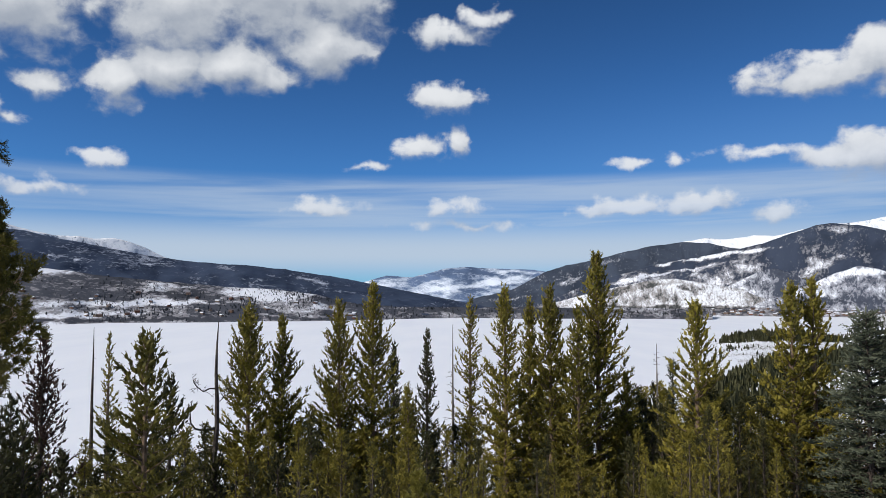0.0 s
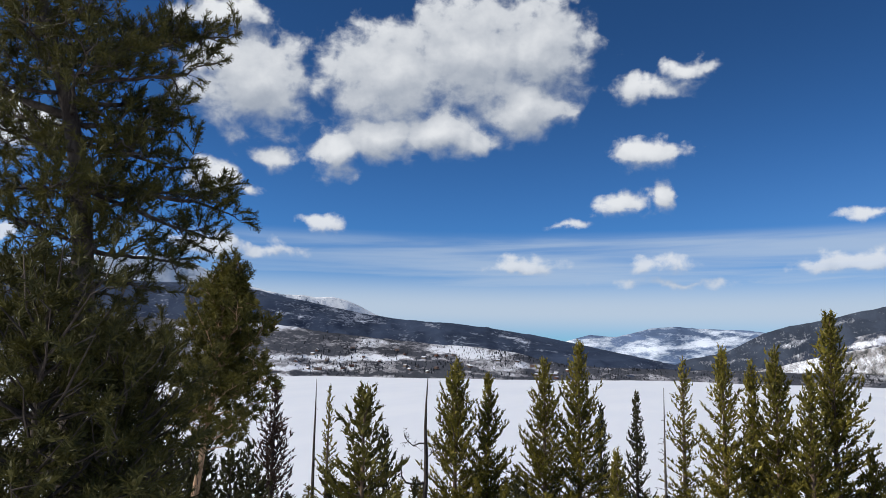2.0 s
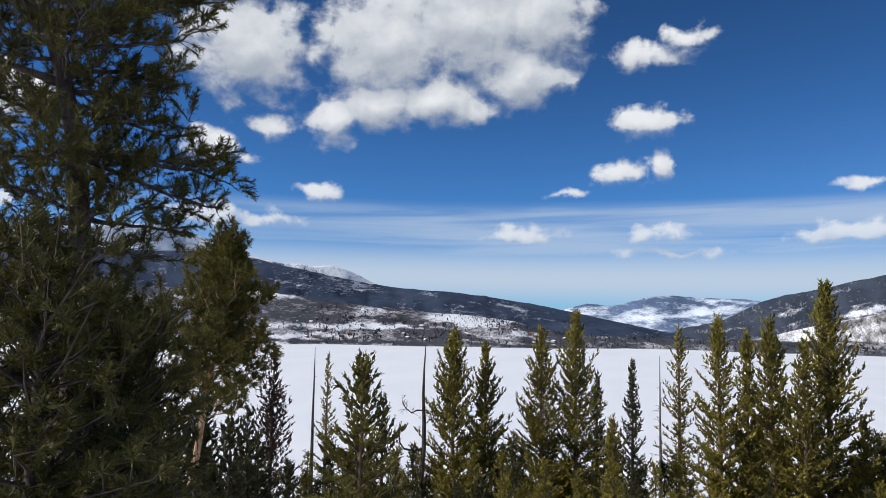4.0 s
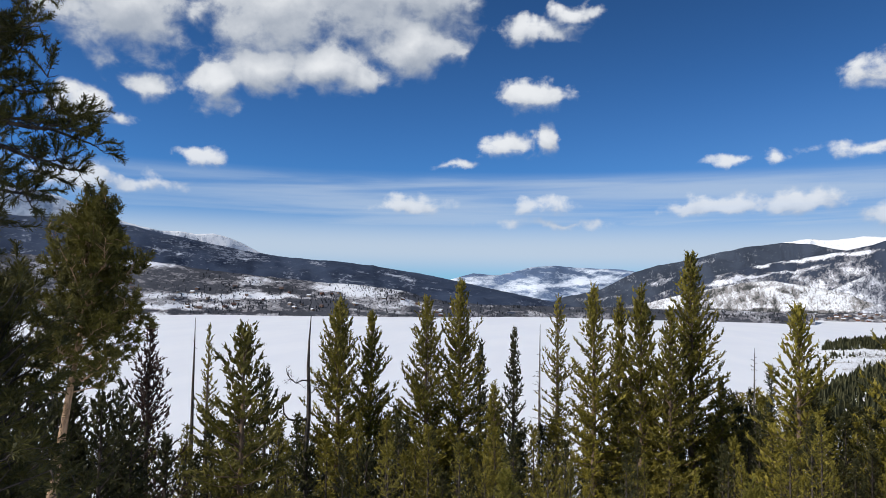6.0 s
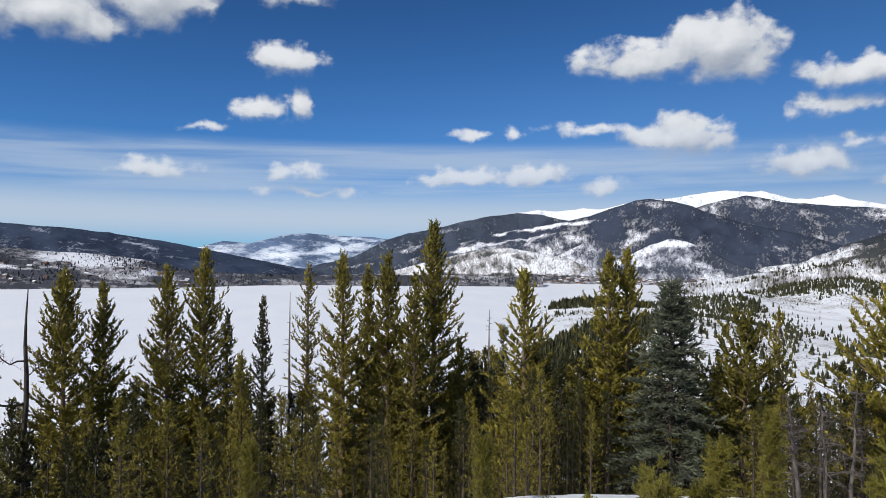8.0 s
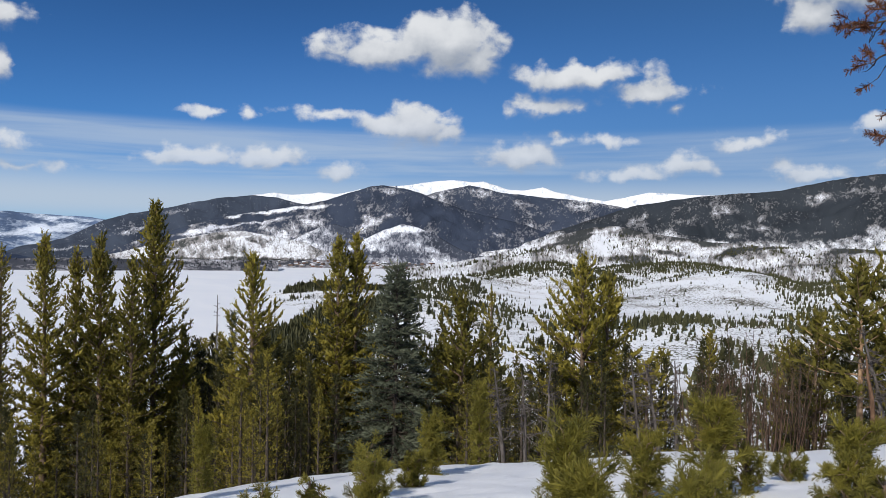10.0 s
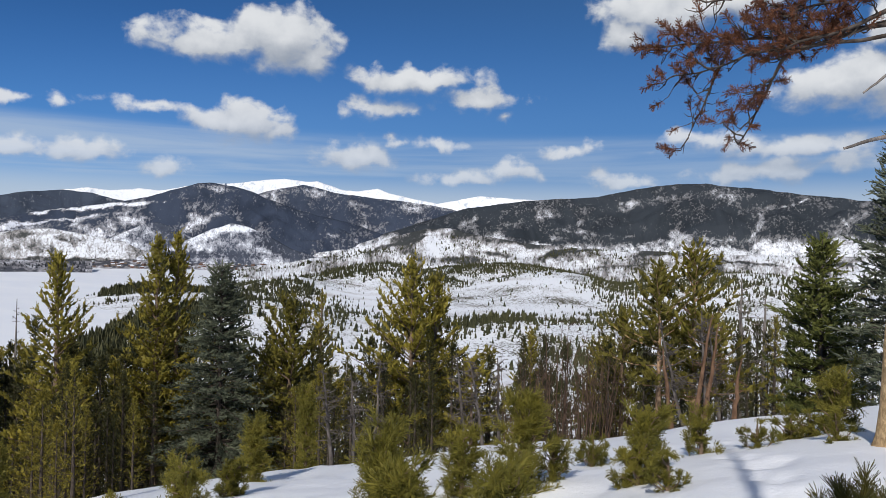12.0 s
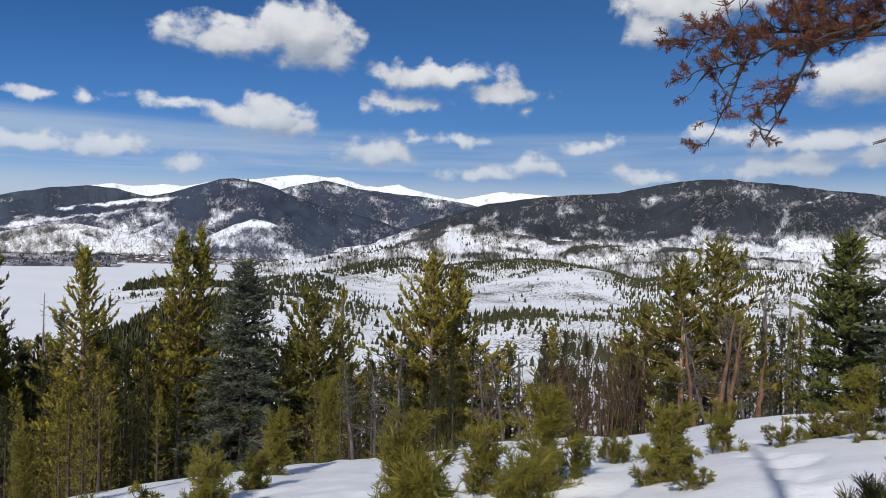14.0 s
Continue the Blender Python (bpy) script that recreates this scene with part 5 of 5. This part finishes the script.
stand(18, 26, 48, 21.5, 25, -13.0, -8.5, (1, 3))
stand(44, 24, 82, 27, 40, -13.5, -9.0, (1, 3))
stand(44, 6, 46, 24, 33, -11.0, -6.6, (0, 1, 2, 3))
stand(16, -24, 4, 24, 30, -14.0, -9.5, (0, 2, 1))
stand(22, 62, 80, 25, 34, -7.5, -4.5, (1, 3))
stand(14, 16.5, 24.0, 28, 38, -9.0, -7.0, (0, 1, 3, 4))
stand(34, 13, 27, 22, 34, -13.0, -8.0, (0, 1, 2, 3, 4))
stand(44, -14, 16, 27, 40, -14.5, -9.5, (1, 3, 1, 3, 0))
stand(46, -40, 26, 30, 46, -12.5, -8.4, (0, 2, 4, 1, 3))
for az, d, el in ((-39, 26, -8.5), (-33, 27, -10.0), (-30.5, 25, -11.5), (-27, 29, -11.0), (-22, 27, -12.0), (-17, 29, -11.5), (-12.5, 28, -12.0)):
    pine(*bearing(az, d), EYE + d * math.tan(radians(el)), 0.75, dark=1)
for k, ob in enumerate(KINDS):
    x, y = bearing(-35 + 17 * k, 52)
    ob.location = (x, y, ground_at(x, y) - 0.2)


# ---- far woods ----
def far_woods(name, label, xs, ys, zs, high, mat, seed):
    """Thousands of small far trees, each two tapering tiers, joined."""
    rng = np.random.default_rng(seed)
    n = len(xs)
    sides = 3
    ring = np.arange(sides) / sides * 6.283
    tmpl = []
    for lo, hi, r in ((0.05, 0.72, 1.0), (0.42, 1.0, 0.68)):
        for k in range(sides):
            a, b = ring[k], ring[(k + 1) % sides]
            tmpl.append([(r * math.cos(a), r * math.sin(a), lo), (r * math.cos(b), r * math.sin(b), lo), (0, 0, hi)])
    T = np.array(tmpl)
    h = high * np.clip(rng.lognormal(-0.4, 0.45, n), 0.25, 1.6)
    w = h * rng.uniform(0.2, 0.36, n)
    P = T[None] * np.stack([w, w, h], 1)[:, None, None]
    P = P + rng.normal(0, 0.12, P.shape) * w[:, None, None, None]
    V = P + np.stack([xs, ys, zs], 1)[:, None, None]
    V = V.reshape(-1, 3)
    ob = new(name, mesh_from(name, V, np.arange(len(V)).reshape(-1, 3), mat))
    return tagged(ob, label, "woods", kind="stuff")


def woods_material(name, a, b_):
    m, g, b = material(name, 0.8, 0.1)
    geo = g.add("ShaderNodeNewGeometry")
    c = g.mix(geo.outputs["Random Per Island"], a, b_)
    g.put(b.inputs["Base Color"], g.mix(g.noise(geo.outputs["Position"], 0.01, 3.0), c, a))
    return m


WOODS = woods_material("far_pines", (0.04, 0.043, 0.022), (0.12, 0.112, 0.052))
# a bluer copy of the far pines, haze included in the colour
WOODS_HAZE = woods_material("hazed_distant_pines", (0.035, 0.042, 0.05), (0.08, 0.08, 0.075))


def sow_plain():
    rng = np.random.default_rng(21)
    az = rng.uniform(12, 88, 92000)
    r = np.sqrt(rng.uniform(240.0**2, 2300.0**2, len(az)))
    x, y = r * np.sin(np.radians(az)), r * np.cos(np.radians(az))
    z = ground_z(x, y)
    thick = 0.13 + 0.85 * fbm(x, y, 0.004, 4, 4) + 1.1 * fbm(x, y, 0.014, 14, 3)

    def spot(a, d, wa, wd, gain):
        return gain * np.exp(-(((az - a) / wa) ** 2) - ((r - d) / wd) ** 2)

    thick = thick + spot(24, 1500, 5, 160, 0.9) + spot(23, 800, 4, 200, 0.9) + spot(31, 900, 6, 180, 0.5) + spot(40, 1700, 9, 160, 0.35) + spot(52, 1850, 9, 160, 0.5) + spot(68, 1700, 10, 300, 0.5) + spot(60, 700, 12, 250, 0.3)
    thick = thick - spot(43, 1230, 6.5, 260, 0.9) - spot(22, 960, 1.5, 90, 1.0) - spot(50, 1350, 9, 130, 0.4)
    keep = (rng.random(len(az)) < np.clip(thick, 0.02, 1.0)) & (z > LAKE_Z + 0.6)
    az2 = rng.uniform(16, 70, 95000)
    r2 = np.sqrt(rng.uniform(450.0**2, 2000.0**2, len(az2)))
    x2, y2 = r2 * np.sin(np.radians(az2)), r2 * np.cos(np.radians(az2))
    wood = 0
    for a, d, wa, wd in ((21.5, 660, 5, 100), (24, 1480, 5.5, 110), (22.5, 780, 3.5, 130), (27, 900, 4, 150), (40, 1640, 9, 70), (52, 1800, 8, 80), (33, 1350, 3, 120), (62, 1500, 6, 90), (46, 800, 7, 60), (25, 620, 4, 60), (58, 620, 7, 60)):
        wood = np.maximum(wood, np.exp(-(((az2 - a) / wa) ** 2) - ((r2 - d) / wd) ** 2))
    wood = wood + 0.5 * fbm(x2, y2, 0.008, 6, 4)
    z2 = ground_z(x2, y2)
    more = (wood > 0.5) & (z2 > LAKE_Z + 0.6) & (rng.random(len(az2)) < np.where(az2 < 31, 0.95, 0.2 + 0.5 * np.clip(fbm(x2, y2, 0.02, 16, 3) + 0.5, 0, 1)))
    sown = int(keep.sum())
    x, y, z = np.concatenate([x[keep], x2[more]]), np.concatenate([y[keep], y2[more]]), np.concatenate([z[keep], z2[more]])
    keep = np.ones(len(x), bool)
    far_woods("far_woods", "scattered dark pines on the snowy flats", x[keep], y[keep], z[keep] - 0.3, np.where(np.arange(len(x)) < sown, 6.5, 8.5), WOODS, 3)


sow_plain()


def sow_slope(name, label, count, low, high_, gate, tall, mat, seed):
    """Trees on a hillside between two shares of its height, in patches."""
    grid = SLOPES[name]
    m, n = grid.shape[0] - 3, grid.shape[1]
    rng = np.random.default_rng(seed)
    i = rng.uniform(low, high_, count) * (m - 1)
    j = rng.uniform(0, n - 1.001, count)
    a, b = i.astype(int), j.astype(int)
    a = np.minimum(a, m - 2)
    u, v = (i - a)[:, None], (j - b)[:, None]
    P = grid[a, b] * (1 - u) * (1 - v) + grid[a + 1, b] * u * (1 - v) + grid[a, b + 1] * (1 - u) * v + grid[a + 1, b + 1] * u * v
    thick = gate + 0.9 * fbm(P[:, 0], P[:, 1], 0.006, seed, 4)
    keep = (rng.random(count) < thick) & (P[:, 2] > LAKE_Z + 0.5)
    P = P[keep]
    far_woods("far_woods", label, P[:, 0], P[:, 1], P[:, 2] - 0.5, tall, mat, seed)


sow_slope("hill_1", "dark trees and brush along the far shore", 22000, 0.0, 1.0, 0.28, 7.5, WOODS_HAZE, 31)
sow_slope("hill_2", "scattered trees on the shore hill", 800, 0.0, 1.0, 0.08, 7.0, WOODS_HAZE, 32)
sow_slope("hill_3", "pines in belts on the snowy foothills", 20000, 0.0, 1.0, 0.2, 10.0, WOODS, 33)


# ---- the town across the lake ----
def house():
    root = tagged(new("house"), "small brown house with a snowy roof across the lake", "house", "houses across the lake")
    bm = bmesh.new()
    bmesh.ops.create_cube(bm, size=1.0, matrix=Matrix.Translation((0, 0, 2.6)) @ Matrix.Diagonal((15, 10, 6.4, 1)))
    me = bpy.data.meshes.new("wall")
    bm.to_mesh(me)
    bm.free()
    me.materials.append(HOUSE_WALL)
    part("wall", me, root)
    bm = bmesh.new()
    for x in (-8.2, 8.2):
        for y, z in ((-6, 5.4), (0, 9.2), (6, 5.4), (6, 5.9), (0, 9.8), (-6, 5.9)):
            bm.verts.new((x, y, z))
    v = list(bm.verts)
    for k in range(6):
        bm.faces.new((v[k], v[(k + 1) % 6], v[6 + (k + 1) % 6], v[6 + k]))
    bm.faces.new(v[5::-1]), bm.faces.new(v[6:])
    bmesh.ops.recalc_face_normals(bm, faces=bm.faces)
    me = bpy.data.meshes.new("roof")
    bm.to_mesh(me)
    bm.free()
    me.materials.append(HOUSE_ROOF)
    part("roof", me, root)
    return root


def wall_material():
    m, g, b = material("house_wall", 0.8, 0.2)
    g.put(b.inputs["Base Color"], g.mix(chance(g), (0.16, 0.07, 0.045), (0.2, 0.17, 0.14)))
    return m


def roof_material():
    m, g, b = material("house_roof", 0.8, 0.2)
    g.put(b.inputs["Base Color"], g.mix(g.step(chance(g), 0.35, 0.5), (0.12, 0.085, 0.075), (0.7, 0.72, 0.76)))
    return m


HOUSE_WALL, HOUSE_ROOF = wall_material(), roof_material()
first = house()
TOWN = random.Random(9)


def land_at(x, y):
    """Height of whatever land lies there, hills included."""
    best = ground_at(x, y)
    for name in ("hill_1", "hill_6"):
        P = SLOPES[name]
        d = (P[..., 0] - x) ** 2 + (P[..., 1] - y) ** 2
        k = np.unravel_index(np.argmin(d), d.shape)
        if d[k] < 60**2:
            best = max(best, float(P[k][2]))
    return best


for k in range(150):
    if k < 105:
        az, d = TOWN.uniform(20.0, 36.5), TOWN.uniform(3435, 3525)
    else:
        az, d = TOWN.uniform(-30, -6), TOWN.uniform(2660, 3000)
    x, y = bearing(az, d)
    z = max(land_at(x, y), LAKE_Z)
    m = pose(x, y, z - 0.4, 0, 0, TOWN.uniform(0, 180))
    if k == 0:
        first.matrix_world = m
    else:
        copy_thing(first, m)
